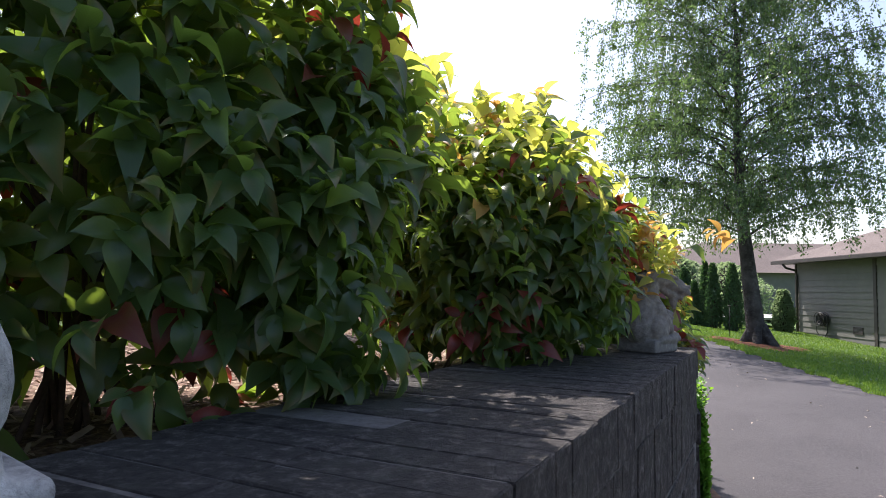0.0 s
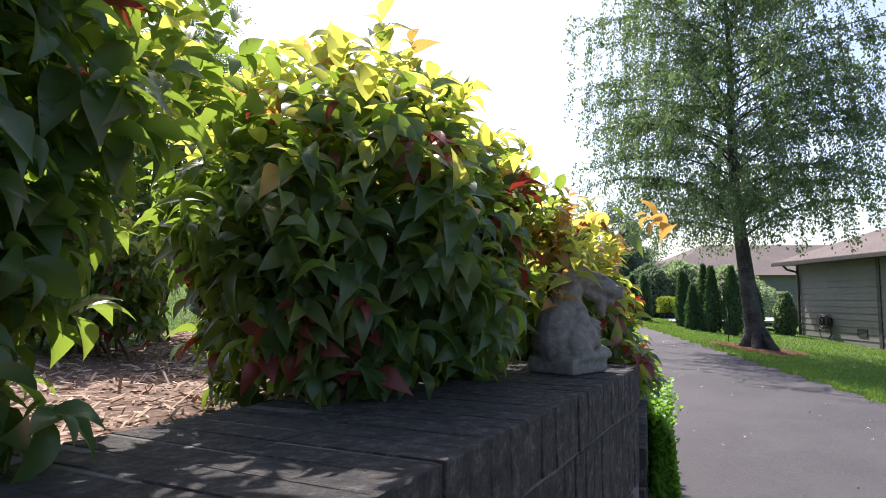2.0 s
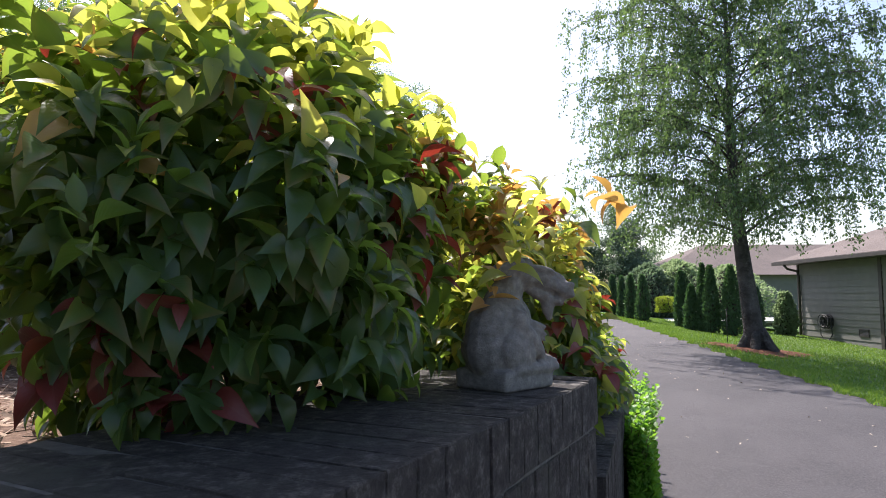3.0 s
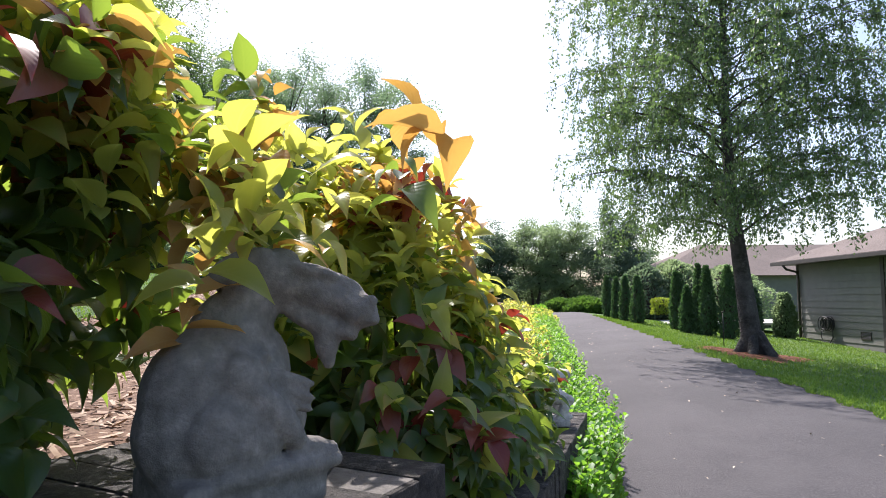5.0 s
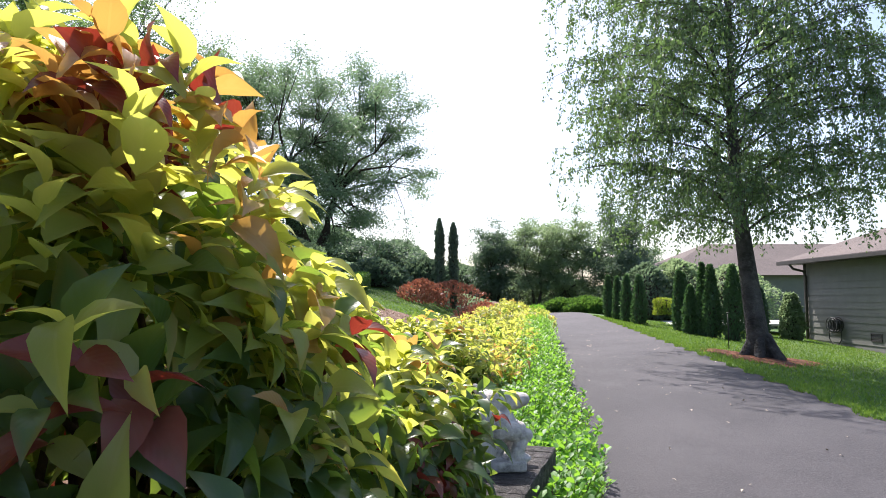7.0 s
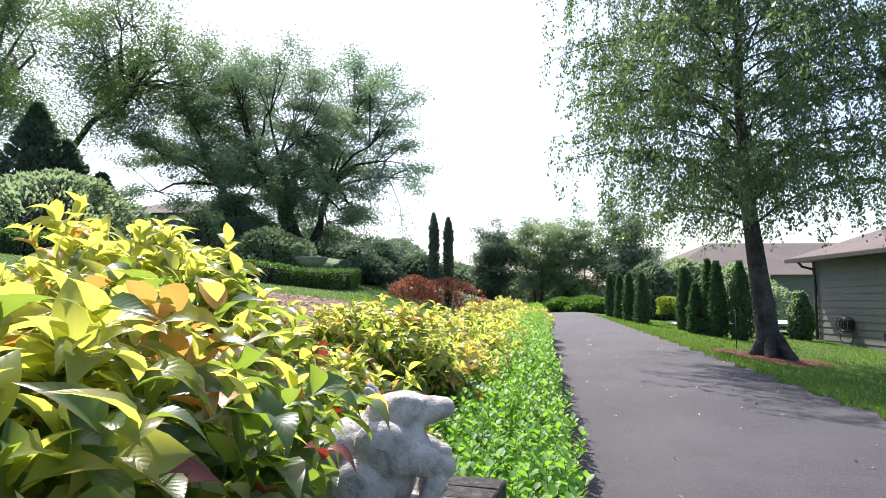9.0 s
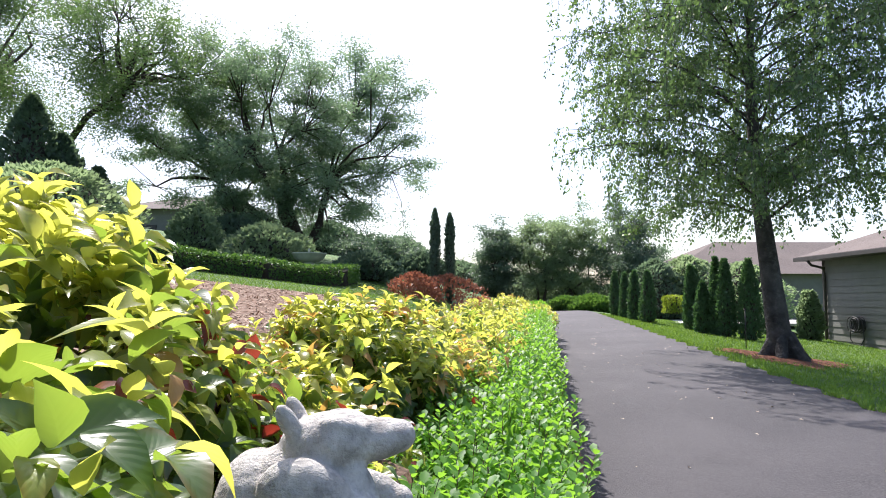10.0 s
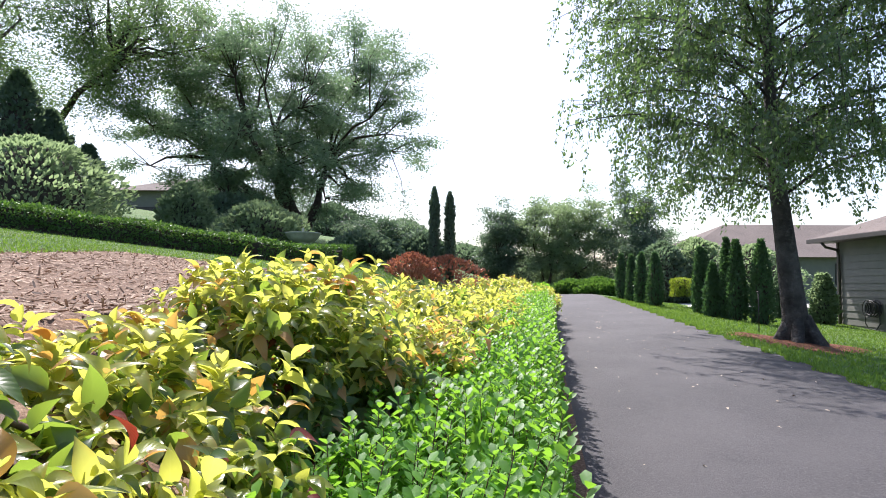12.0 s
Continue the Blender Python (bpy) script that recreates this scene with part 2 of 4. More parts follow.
def box(bm, lo, hi, m=None, bevel=0.0):
    r = bmesh.ops.create_cube(bm, size=1.0)
    size = Vector(hi) - Vector(lo)
    mid = (Vector(hi) + Vector(lo)) / 2
    mm = Matrix.Translation(mid) @ Matrix.Diagonal((*size, 1))
    bmesh.ops.transform(bm, matrix=(m @ mm) if m else mm, verts=r["verts"])
    if bevel:
        bmesh.ops.bevel(bm, geom=list({e for v in r["verts"] for e in v.link_edges}), offset=bevel, segments=2, affect="EDGES", profile=0.6)


def tube(bm, pts, radii, sides=8, cap=True):
    rings = []
    for i, p in enumerate(pts):
        p = Vector(p)
        a, b = Vector(pts[max(0, i - 1)]), Vector(pts[min(len(pts) - 1, i + 1)])
        d = (b - a).normalized()
        u = d.cross(Vector((0.31, 0.9, 0.2))).normalized()
        v = d.cross(u)
        rings.append([bm.verts.new(p + (u * math.cos(k * 2 * math.pi / sides) + v * math.sin(k * 2 * math.pi / sides)) * radii[i]) for k in range(sides)])
    for r, s in zip(rings, rings[1:]):
        for k in range(sides):
            f = bm.faces.new((r[k], r[(k + 1) % sides], s[(k + 1) % sides], s[k]))
            f.smooth = True
    if cap:
        bm.faces.new(rings[-1])
        bm.faces.new(rings[0][::-1])


def anchor(name, x, y, z, label, category, group="", kind="", turn=0.0):
    e = new(name)
    e.matrix_basis = pose(x, y, z, 0, 0, turn)
    return tagged(e, label, category, group, kind)


# A leaf along +y, one long: outline stations (along, half width, rise of the edge, fall of the rib)
FINE_LEAF = [(0.07, 0.1, 0.05, 0.02), (0.2, 0.21, 0.11, 0.04), (0.4, 0.26, 0.135, 0.05), (0.6, 0.225, 0.11, 0.02), (0.79, 0.125, 0.06, -0.06), (0.91, 0.045, 0.02, -0.14)]
PLAIN_LEAF = [(0.42, 0.23, 0.06, 0.02)]


def leaf_shape(stations, droop=-0.2):
    verts, faces = [(0, 0, 0)], []
    for a, w, up, dn in stations:
        verts += [(-w, a, up + dn), (0, a, dn), (w, a, up + dn)]
    verts.append((0, 1, droop))
    n = len(stations)
    faces += [(0, 2, 1), (0, 3, 2)]
    for s in range(n - 1):
        b = 1 + 3 * s
        faces += [(b, b + 1, b + 4, b + 3), (b + 1, b + 2, b + 5, b + 4)]
    b, tip = 1 + 3 * (n - 1), len(verts) - 1
    faces += [(b, b + 1, tip), (b + 1, b + 2, tip)]
    return np.array(verts, dtype=float), faces


DIAMOND = (np.array([(0, 0, 0), (0.26, 0.5, 0.03), (0, 1, 0), (-0.26, 0.5, 0.03)], dtype=float), [(0, 1, 2, 3)])
FINE, PLAIN = leaf_shape(FINE_LEAF, -0.22), leaf_shape(PLAIN_LEAF)
ROUND = leaf_shape([(0.3, 0.2, 0.04, 0.0), (0.72, 0.27, 0.05, 0.0)], -0.03)
THIN = (np.array([(0, 0, 0), (0.16, 0.4, 0.02), (0, 1, -0.05), (-0.16, 0.4, 0.02)], dtype=float), [(0, 1, 2, 3)])
SLIVER = (np.array([(-0.09, 0, 0), (0.11, 0.03, 0), (0.1, 1, 0.02), (-0.08, 0.94, 0)], dtype=float), [(0, 1, 2, 3)])


def leaves(name, pos, along, up, size, shape, mats, parent=None, index=None, kind="stuff", curl=0.0):
    """Many leaves in one mesh: their feet, the way that they point, the way that their faces look and their lengths."""
    v, f = shape
    pos, along, up = (np.asarray(a, dtype=float) for a in (pos, along, up))
    n = len(pos)
    along /= np.linalg.norm(along, axis=1, keepdims=True) + 1e-9
    side = np.cross(along, up)
    side /= np.linalg.norm(side, axis=1, keepdims=True) + 1e-9
    up = np.cross(side, along)
    s = np.asarray(size).reshape(-1, 1, 1)
    P = pos[:, None] + s * (v[None, :, 0:1] * side[:, None] + v[None, :, 1:2] * along[:, None] + v[None, :, 2:3] * up[:, None])
    if curl:
        bend = np.random.default_rng(n).normal(-0.5 * curl, curl, (n, 1, 1))
        roll = np.random.default_rng(n + 1).normal(0, curl, (n, 1, 1))
        P = P + s * up[:, None] * (bend * v[None, :, 1:2] ** 2 + roll * v[None, :, 1:2] * v[None, :, 0:1] * 2)
    me = bpy.data.meshes.new(name)
    m = len(v)
    loops = np.concatenate([np.array(q) for q in f])
    counts = np.array([len(q) for q in f])
    all_loops = (loops[None] + (np.arange(n) * m)[:, None]).ravel()
    all_counts = np.tile(counts, n)
    starts = np.concatenate([[0], np.cumsum(all_counts)[:-1]])
    me.vertices.add(n * m)
    me.vertices.foreach_set("co", P.ravel())
    me.loops.add(len(all_loops))
    me.loops.foreach_set("vertex_index", all_loops.astype(np.int32))
    me.polygons.add(len(all_counts))
    me.polygons.foreach_set("loop_start", starts.astype(np.int32))
    for q in mats:
        me.materials.append(q)
    if index is not None:
        me.polygons.foreach_set("material_index", np.repeat(np.asarray(index), len(f)).astype(np.int32))
    me.polygons.foreach_set("use_smooth", np.ones(len(all_counts), dtype=bool))
    me.update(calc_edges=True)
    tex = np.stack([0.5 + v[:, 0] / 0.5, v[:, 1]], 1)[loops]
    layer = me.uv_layers.new(name="leaf")
    layer.data.foreach_set("uv", np.tile(tex, (n, 1)).ravel())
    me.validate()
    ob = new(name, me)
    if parent:
        ob.parent = parent
    if kind:
        tagged(ob, kind=kind)
    return ob


RNG = np.random.default_rng(7)


def unit(v):
    return v / (np.linalg.norm(v, axis=-1, keepdims=True) + 1e-9)


# ---- ground sheet ----
def mulch_line(y):
    near = min(-0.3 + 0.17 * (y - 7.1), wall_x(y) - 1.0)
    wide = min(near, -1.85 - 0.2 * (y - 8.67))
    return wide + (near - wide) * smooth((y - 11.0) / 2.5)


def rows_y():
    ys = [-400, -150, -60, -30, -15, -8, -5, -3.5]
    y = -2.5
    while y < 26:
        ys.append(round(y, 3))
        y += 0.2 if y < 12 else 0.4
    return ys + [2.559, 2.561, 4.779, 4.781] + [27, 28, 30, 33, 36, 40, 45, 55, 75, 110, 180, 320, 700]


def strip(name, columns, material, label, category):
    """A piece of the ground between lines given as functions of y."""
    ys = sorted(rows_y())
    verts = []
    for y in ys:
        for c in columns:
            x = c(y)
            verts.append((x, y, ground_z(x, y) + (0.012 * noise.noise((x * 1.7, y * 1.7, 3)) if abs(x) < 20 else 0)))
    n = len(columns)
    faces = [(r * n + k, r * n + k + 1, (r + 1) * n + k + 1, (r + 1) * n + k) for r in range(len(ys) - 1) for k in range(n - 1)]
    return tagged(mesh_part(name, verts, faces, [material], smooth_shade=True), label, category, kind="structure")


def between(a, b, steps):
    return [(lambda y, s=s: a(y) + (b(y) - a(y)) * s) for s in steps]


lin = [k / 12 for k in range(13)]
strip("lawn", [lambda y: -500, lambda y: -120, lambda y: -50] + between(lambda y: -26, mulch_line, [(k / 40) for k in range(41)]), GRASS_SOIL, "mown green lawn rising up the garden slope", "lawn")
bed_ground = strip("ground", between(mulch_line, lambda y: wall_x(y) - 0.34, lin) + [lambda y: wall_x(y) - 0.26, lambda y: wall_x(y) - 0.1, lambda y: wall_x(y), lambda y: (wall_x(y) + drive_left(y)) / 2, drive_left], MULCH_SOIL, "planting bed covered with brown bark mulch", "ground")
strip("road", between(drive_left, drive_right, lin), ASPHALT, "worn grey asphalt driveway climbing gently", "driveway")
strip("lawn", between(drive_right, lambda y: drive_right(y) + 12, [(k / 30) for k in range(31)]) + [lambda y: 40, lambda y: 120, lambda y: 600], GRASS_SOIL, "mown green lawn beside the asphalt drive", "lawn")


def scatter(n, xf, y0, y1, power=1.0):
    ys = y0 + (y1 - y0) * RNG.random(n) ** power
    xs = np.array([xf(y, r) for y, r in zip(ys, RNG.random(n))])
    return np.array([(x, y, ground_z(x, y)) for x, y in zip(xs, ys)])


def blades(n, xf, y0, y1, size, power, label):
    p = scatter(n, xf, y0, y1, power)
    a = np.stack([RNG.normal(0, 0.45, n), RNG.normal(0, 0.45, n), np.ones(n)], 1)
    u = np.stack([RNG.normal(0, 1, n), RNG.normal(0, 1, n), np.zeros(n) + 0.1], 1)
    return tagged(leaves("grass", p - (0, 0, 0.01), a, u, RNG.uniform(0.6, 1.3, n) * size, THIN, [BLADE], None, None, ""), label, "grass", kind="stuff")


blades(80000, lambda y, r: drive_right(y) - 0.05 + 8.5 * r ** 1.5 + 0.06 * math.sin(9 * y) * (1 - r), 6.0, 25.0, 0.052, 1.4, "short mown grass beside the drive")
blades(60000, lambda y, r: mulch_line(y) + 0.05 - 8.0 * r ** 1.3, 1.0, 19.0, 0.036, 1.0, "short mown grass on the garden slope")

# bark chips on the bed
n = 28000
p = scatter(n, lambda y, r: mulch_line(y) + (wall_x(y) - 0.3 - mulch_line(y)) * r, -0.5, 12.5, 1.0)
a = np.stack([RNG.normal(0, 1, n), RNG.normal(0, 1, n), RNG.normal(0, 0.25, n)], 1)
u = np.stack([RNG.normal(0, 0.4, n), RNG.normal(0, 0.4, n), np.ones(n)], 1)
tagged(leaves("bark_chips", p + (0, 0, 0.006), a, u, RNG.uniform(0.012, 0.055, n), SLIVER, [CHIP], None, None, ""), "loose brown bark chips on the bed", "mulch", kind="stuff")
# fallen leaves on the drive
n = 150
p = scatter(n, lambda y, r: drive_left(y) + 0.1 + (drive_right(y) - drive_left(y)) * r, 4.0, 21.0, 0.9)
a = np.stack([RNG.normal(0, 1, n), RNG.normal(0, 1, n), RNG.normal(0, 0.2, n)], 1)
u = np.stack([RNG.normal(0, 0.3, n), RNG.normal(0, 0.3, n), np.ones(n)], 1)
tagged(leaves("fallen_leaves", p + (0, 0, 0.012), a, u, RNG.uniform(0.025, 0.055, n), PLAIN, [DRY_LEAF], None, None, ""), "dry fallen leaves scattered on the asphalt", "fallen leaves", kind="stuff")


# ---- retaining walls ----
def brick_mesh(seed, size):
    rnd = random.Random(seed)
    bm = bmesh.new()
    bmesh.ops.create_cube(bm, size=1.0)
    bmesh.ops.scale(bm, vec=size, verts=bm.verts)
    bmesh.ops.bevel(bm, geom=bm.edges[:], offset=0.0022, segments=1, affect="EDGES")
    for v in bm.verts:
        v.co += Vector((rnd.uniform(-1, 1), rnd.uniform(-1, 1), rnd.uniform(-1, 1))) * 0.0014
    me = bpy.data.meshes.new("brick")
    bm.to_mesh(me)
    bm.free()
    me.materials.append(BRICK)
    return me


CAP_BRICKS = [brick_mesh(k, (0.0672, 0.248, 0.105)) for k in range(5)]
SOLDIERS = [brick_mesh(20 + k, (0.0655, 0.1, 0.2)) for k in range(4)]
STRETCHERS = [brick_mesh(40 + k, (0.205, 0.1, 0.0635)) for k in range(4)]


def retaining_wall(name, start, end, top, depth, courses, label):
    """A brick wall with a rowlock cap two bricks deep over a soldier course; start and end lie on its front face."""
    a, b = Vector((*start, 0)), Vector((*end, 0))
    d = (b - a).normalized()
    back = Vector((-d.y, d.x, 0))
    length = (b - a).length
    bottom = -0.15
    wall = anchor(name, a.x, a.y, bottom, label, "retaining wall", kind="structure")
    inv = Matrix.Translation((-a.x, -a.y, -bottom))
    frame_m = Matrix((( d.x, back.x, 0, a.x), (d.y, back.y, 0, a.y), (0, 0, 1, 0), (0, 0, 0, 1)))
    bm = bmesh.new()
    box(bm, (0.006, 0.0105, bottom), (length - 0.006, depth - 0.006, top - 0.0025), inv @ frame_m)
    part("mortar_core", bm, MORTAR, wall, "grey mortar")
    rnd = random.Random(len(name) + int(top * 100))

    def lay(me, s, w, z, yaw=0.0):
        ob = new("brick", me)
        ob.parent = wall
        ob.matrix_basis = inv @ frame_m @ pose(s, w, z, rnd.uniform(-0.12, 0.12), rnd.uniform(-0.6, 0.6), yaw + rnd.uniform(-0.3, 0.3))

    count = int(length / 0.0685)
    pitch = length / count
    for k in range(count):
        s = (k + 0.5) * pitch
        lay(rnd.choice(CAP_BRICKS), s, 0.125 + rnd.uniform(-0.0015, 0.0015), top - 0.053 + rnd.uniform(-0.0012, 0.0012))
        lay(rnd.choice(CAP_BRICKS), s + rnd.uniform(-0.004, 0.004), depth - 0.127, top - 0.0535 + rnd.uniform(-0.0015, 0.0012))
        lay(rnd.choice(SOLDIERS), s, 0.058 + rnd.uniform(-0.0015, 0.0015), top - 0.216)
    for c in range(courses):
        z = top - 0.216 - 0.1 - 0.04 - c * 0.068
        s = 0.1 + (0.105 if c % 2 else 0.0)
        while s < length - 0.09:
            lay(rnd.choice(STRETCHERS), s, 0.058 + rnd.uniform(-0.0015, 0.0015), z)
            s += 0.21
    return wall


retaining_wall("wall_garden", (-1.2, -1.8), (1.08, 2.56), 1.447, 0.5, 13, "dark weathered brick retaining wall with a flat cap")
retaining_wall("wall_garden_low", (1.105, 2.6), (1.645, 4.28), 1.208, 0.48, 11, "lower dark brick retaining wall step beside the hedge")


# ---- statues ----
def blob(bm, c, r, rot=(0, 0, 0), seg=14):
    m = pose(*c, *rot) @ Matrix.Diagonal((*r, 1))
    bmesh.ops.create_uvsphere(bm, u_segments=seg, v_segments=seg - 4, radius=1.0, matrix=m)


def statue(name, at, turn, scale, blobs, base, label, voxel=0.006, material=None):
    bm = bmesh.new()
    for b in blobs:
        blob(bm, *b)
    for lo, hi in base:
        box(bm, lo, hi, bevel=0.01)
    bmesh.ops.scale(bm, vec=scale, verts=bm.verts)
    ob = part(name, bm, material or STONE)
    ob.matrix_basis = pose(*at, 0, 0, turn)
    r = ob.modifiers.new("fuse", "REMESH")
    r.mode, r.voxel_size, r.use_smooth_shade = "VOXEL", voxel, True
    s = ob.modifiers.new("soften", "SMOOTH")
    s.factor, s.iterations = 0.5, 2
    return tagged(ob, label, "statue")


# a seated horse-headed creature with drooping ears and a beard, its head turned aside
BODY = [
    ((-0.045, 0, 0.095), (0.082, 0.078, 0.08)), ((-0.05, 0, 0.14), (0.07, 0.068, 0.08), (0, 20, 0)), ((0.018, 0, 0.15), (0.05, 0.058, 0.075), (0, 12, 0)),
    ((-0.012, 0, 0.195), (0.056, 0.052, 0.065), (0, 26, 0)), ((0.008, -0.004, 0.24), (0.043, 0.036, 0.06), (0, 26, 0)), ((0.055, 0, 0.1), (0.04, 0.05, 0.048)),
    ((-0.03, -0.066, 0.092), (0.062, 0.028, 0.052), (0, 16, 0)), ((-0.03, 0.066, 0.092), (0.062, 0.028, 0.052), (0, 16, 0)),
    ((-0.022, -0.062, 0.158), (0.03, 0.024, 0.034)), ((-0.022, 0.062, 0.158), (0.03, 0.024, 0.034)),
    ((0.012, -0.074, 0.116), (0.066, 0.02, 0.021), (0, 46, 0)), ((0.012, 0.074, 0.116), (0.066, 0.02, 0.021), (0, 46, 0)),
    ((0.066, -0.068, 0.07), (0.034, 0.018, 0.013), (0, 8, 0)), ((0.066, 0.068, 0.07), (0.034, 0.018, 0.013), (0, 8, 0)),
    ((0.092, -0.078, 0.066), (0.014, 0.006, 0.007)), ((0.096, -0.067, 0.066), (0.014, 0.006, 0.007)), ((0.092, -0.056, 0.066), (0.014, 0.006, 0.007)),
    ((0.032, -0.062, 0.158), (0.046, 0.012, 0.008), (0, 16, -16)), ((0.034, -0.064, 0.142), (0.044, 0.012, 0.0075), (0, 20, -16)), ((0.038, -0.062, 0.127), (0.04, 0.012, 0.007), (0, 24, -16)),
    ((-0.02, -0.05, 0.186), (0.016, 0.012, 0.014)), ((0.005, -0.052, 0.184), (0.013, 0.011, 0.012)), ((-0.045, -0.046, 0.18), (0.015, 0.012, 0.013)),
    ((-0.045, 0, 0.22), (0.02, 0.018, 0.05), (0, 30, 0)), ((-0.085, 0, 0.165), (0.02, 0.02, 0.045), (0, 34, 0)),
]
HEAD = [
    ((0.015, 0, 0.02), (0.052, 0.038, 0.038), (0, 12, 0)), ((0.075, 0, 0.002), (0.062, 0.029, 0.026), (0, 20, 0)), ((0.13, 0, -0.022), (0.03, 0.027, 0.024), (0, 30, 0)),
    ((0.146, -0.015, -0.01), (0.013, 0.009, 0.008)), ((0.146, 0.015, -0.01), (0.013, 0.009, 0.008)), ((0.152, 0, -0.036), (0.009, 0.02, 0.008)),
    ((0.068, -0.021, 0.03), (0.04, 0.013, 0.009), (0, 12, 0)), ((0.068, 0.021, 0.03), (0.04, 0.013, 0.009), (0, 12, 0)), ((0.1, 0, 0.018), (0.04, 0.016, 0.01), (0, 20, 0)),
    ((0.075, -0.022, 0.008), (0.012, 0.01, 0.008)), ((0.07, 0, -0.036), (0.05, 0.02, 0.015), (0, 26, 0)), ((0.115, 0, -0.052), (0.018, 0.017, 0.01), (0, 26, 0)),
    ((0.088, 0, -0.062), (0.017, 0.015, 0.032), (0, -6, 0)), ((0.092, 0, -0.086), (0.01, 0.01, 0.016)),
    ((-0.018, -0.036, 0.034), (0.046, 0.012, 0.02), (0, -24, 12)), ((-0.018, 0.036, 0.034), (0.046, 0.012, 0.02), (0, -24, -12)),
    ((-0.03, 0, 0.022), (0.034, 0.026, 0.026), (0, -20, 0)), ((0.03, 0, 0.05), (0.022, 0.014, 0.01), (0, 10, 0)),
]
TURN, NECK = radians(-38), (0.028, -0.004, 0.262)
CREATURE = list(BODY)
for place, size, *rot in HEAD:
    at = (NECK[0] + place[0] * math.cos(TURN) - place[1] * math.sin(TURN), NECK[1] + place[0] * math.sin(TURN) + place[1] * math.cos(TURN), NECK[2] + place[2])
    tilt = rot[0] if rot else (0, 0, 0)
    CREATURE.append((at, size, (tilt[0], tilt[1], tilt[2] + math.degrees(TURN))))
statue("creature_statue", (0.852, 2.41, 1.447), 44, (0.83, 0.83, 0.845), CREATURE, [((-0.1, -0.084, 0.0), (0.088, 0.084, 0.05)), ((-0.06, -0.092, 0.04), (0.108, 0.092, 0.062))], "grey cast-stone seated animal statue on the wall cap", 0.0042)

# a hunched creature with a long flat snout and two short horns, knees drawn up
CROUCHER = [
    ((-0.05, 0, 0.08), (0.075, 0.075, 0.085)), ((-0.065, 0, 0.12), (0.055, 0.064, 0.055), (0, 20, 0)), ((-0.006, 0, 0.135), (0.042, 0.044, 0.06)), ((-0.022, 0, 0.11), (0.052, 0.06, 0.075)), ((0.02, -0.03, 0.12), (0.03, 0.026, 0.05), (0, -18, 0)),
    ((-0.008, 0, 0.178), (0.066, 0.054, 0.034), (0, -3, 0)), ((0.045, 0, 0.18), (0.045, 0.037, 0.024), (0, -6, 0)), ((0.072, 0, 0.183), (0.022, 0.028, 0.019), (0, -8, 0)), ((0.078, 0, 0.19), (0.011, 0.017, 0.01)),
    ((-0.058, -0.03, 0.204), (0.012, 0.012, 0.024), (10, -30, 0)), ((-0.058, 0.03, 0.204), (0.012, 0.012, 0.024), (-10, -30, 0)), ((0.005, -0.032, 0.198), (0.03, 0.014, 0.012), (0, 6, 0)), ((0.005, 0.032, 0.198), (0.03, 0.014, 0.012), (0, 6, 0)),
    ((0.035, -0.018, 0.196), (0.014, 0.01, 0.008)), ((0.035, 0.018, 0.196), (0.014, 0.01, 0.008)), ((0.05, 0, 0.166), (0.03, 0.024, 0.01), (0, -14, 0)),
    ((-0.03, -0.062, 0.125), (0.06, 0.034, 0.045), (0, 24, 0)), ((-0.03, 0.062, 0.125), (0.06, 0.034, 0.045), (0, 24, 0)),
    ((0.03, -0.055, 0.105), (0.055, 0.027, 0.027), (0, 16, 0)), ((0.03, 0.055, 0.105), (0.055, 0.027, 0.027), (0, 16, 0)), ((0.074, -0.052, 0.094), (0.018, 0.022, 0.019)), ((0.074, 0.052, 0.094), (0.018, 0.022, 0.019)),
    ((0.05, -0.054, 0.06), (0.02, 0.024, 0.042), (0, 28, 0)), ((0.05, 0.054, 0.06), (0.02, 0.024, 0.042), (0, 28, 0)), ((0.052, -0.055, 0.034), (0.034, 0.024, 0.014)), ((0.052, 0.055, 0.034), (0.034, 0.024, 0.014)),
    ((-0.08, -0.07, 0.06), (0.05, 0.035, 0.055)), ((-0.08, 0.07, 0.06), (0.05, 0.035, 0.055)), ((-0.1, 0, 0.1), (0.05, 0.07, 0.07)),
]
# its stone is painted lighter to stand in for the sun on it
statue("croucher_statue", (1.452, 4.06, 1.208), 4, (0.92, 0.88, 0.97), CROUCHER, [((-0.14, -0.085, 0.0), (0.07, 0.085, 0.028))], "weathered cast-stone crouching creature statue on the low wall, painted pale for sunlight", 0.0036, SUNLIT_STONE)
SITTER = [
    ((0, 0, 0.1), (0.09, 0.085, 0.1)), ((0.0, 0, 0.19), (0.07, 0.068, 0.075)), ((0.045, 0, 0.255), (0.056, 0.052, 0.052)), ((0.04, 0, 0.33), (0.045, 0.046, 0.046)),
    ((0.085, 0.03, 0.04), (0.04, 0.026, 0.03)), ((0.085, -0.03, 0.04), (0.04, 0.026, 0.03)), ((0.075, 0, 0.325), (0.026, 0.026, 0.022)),
    ((0.02, 0.035, 0.375), (0.018, 0.018, 0.03)), ((0.02, -0.035, 0.375), (0.018, 0.018, 0.03)),
]
statue("sitting_statue", (-0.300, 0.87, 1.447), -40, (1.0, 1.0, 1.0), SITTER, [((-0.1, -0.09, 0.0), (0.12, 0.09, 0.03))], "grey cast-stone sitting animal statue on the wall cap, painted pale for sunlight", 0.006, SUNLIT_STONE)


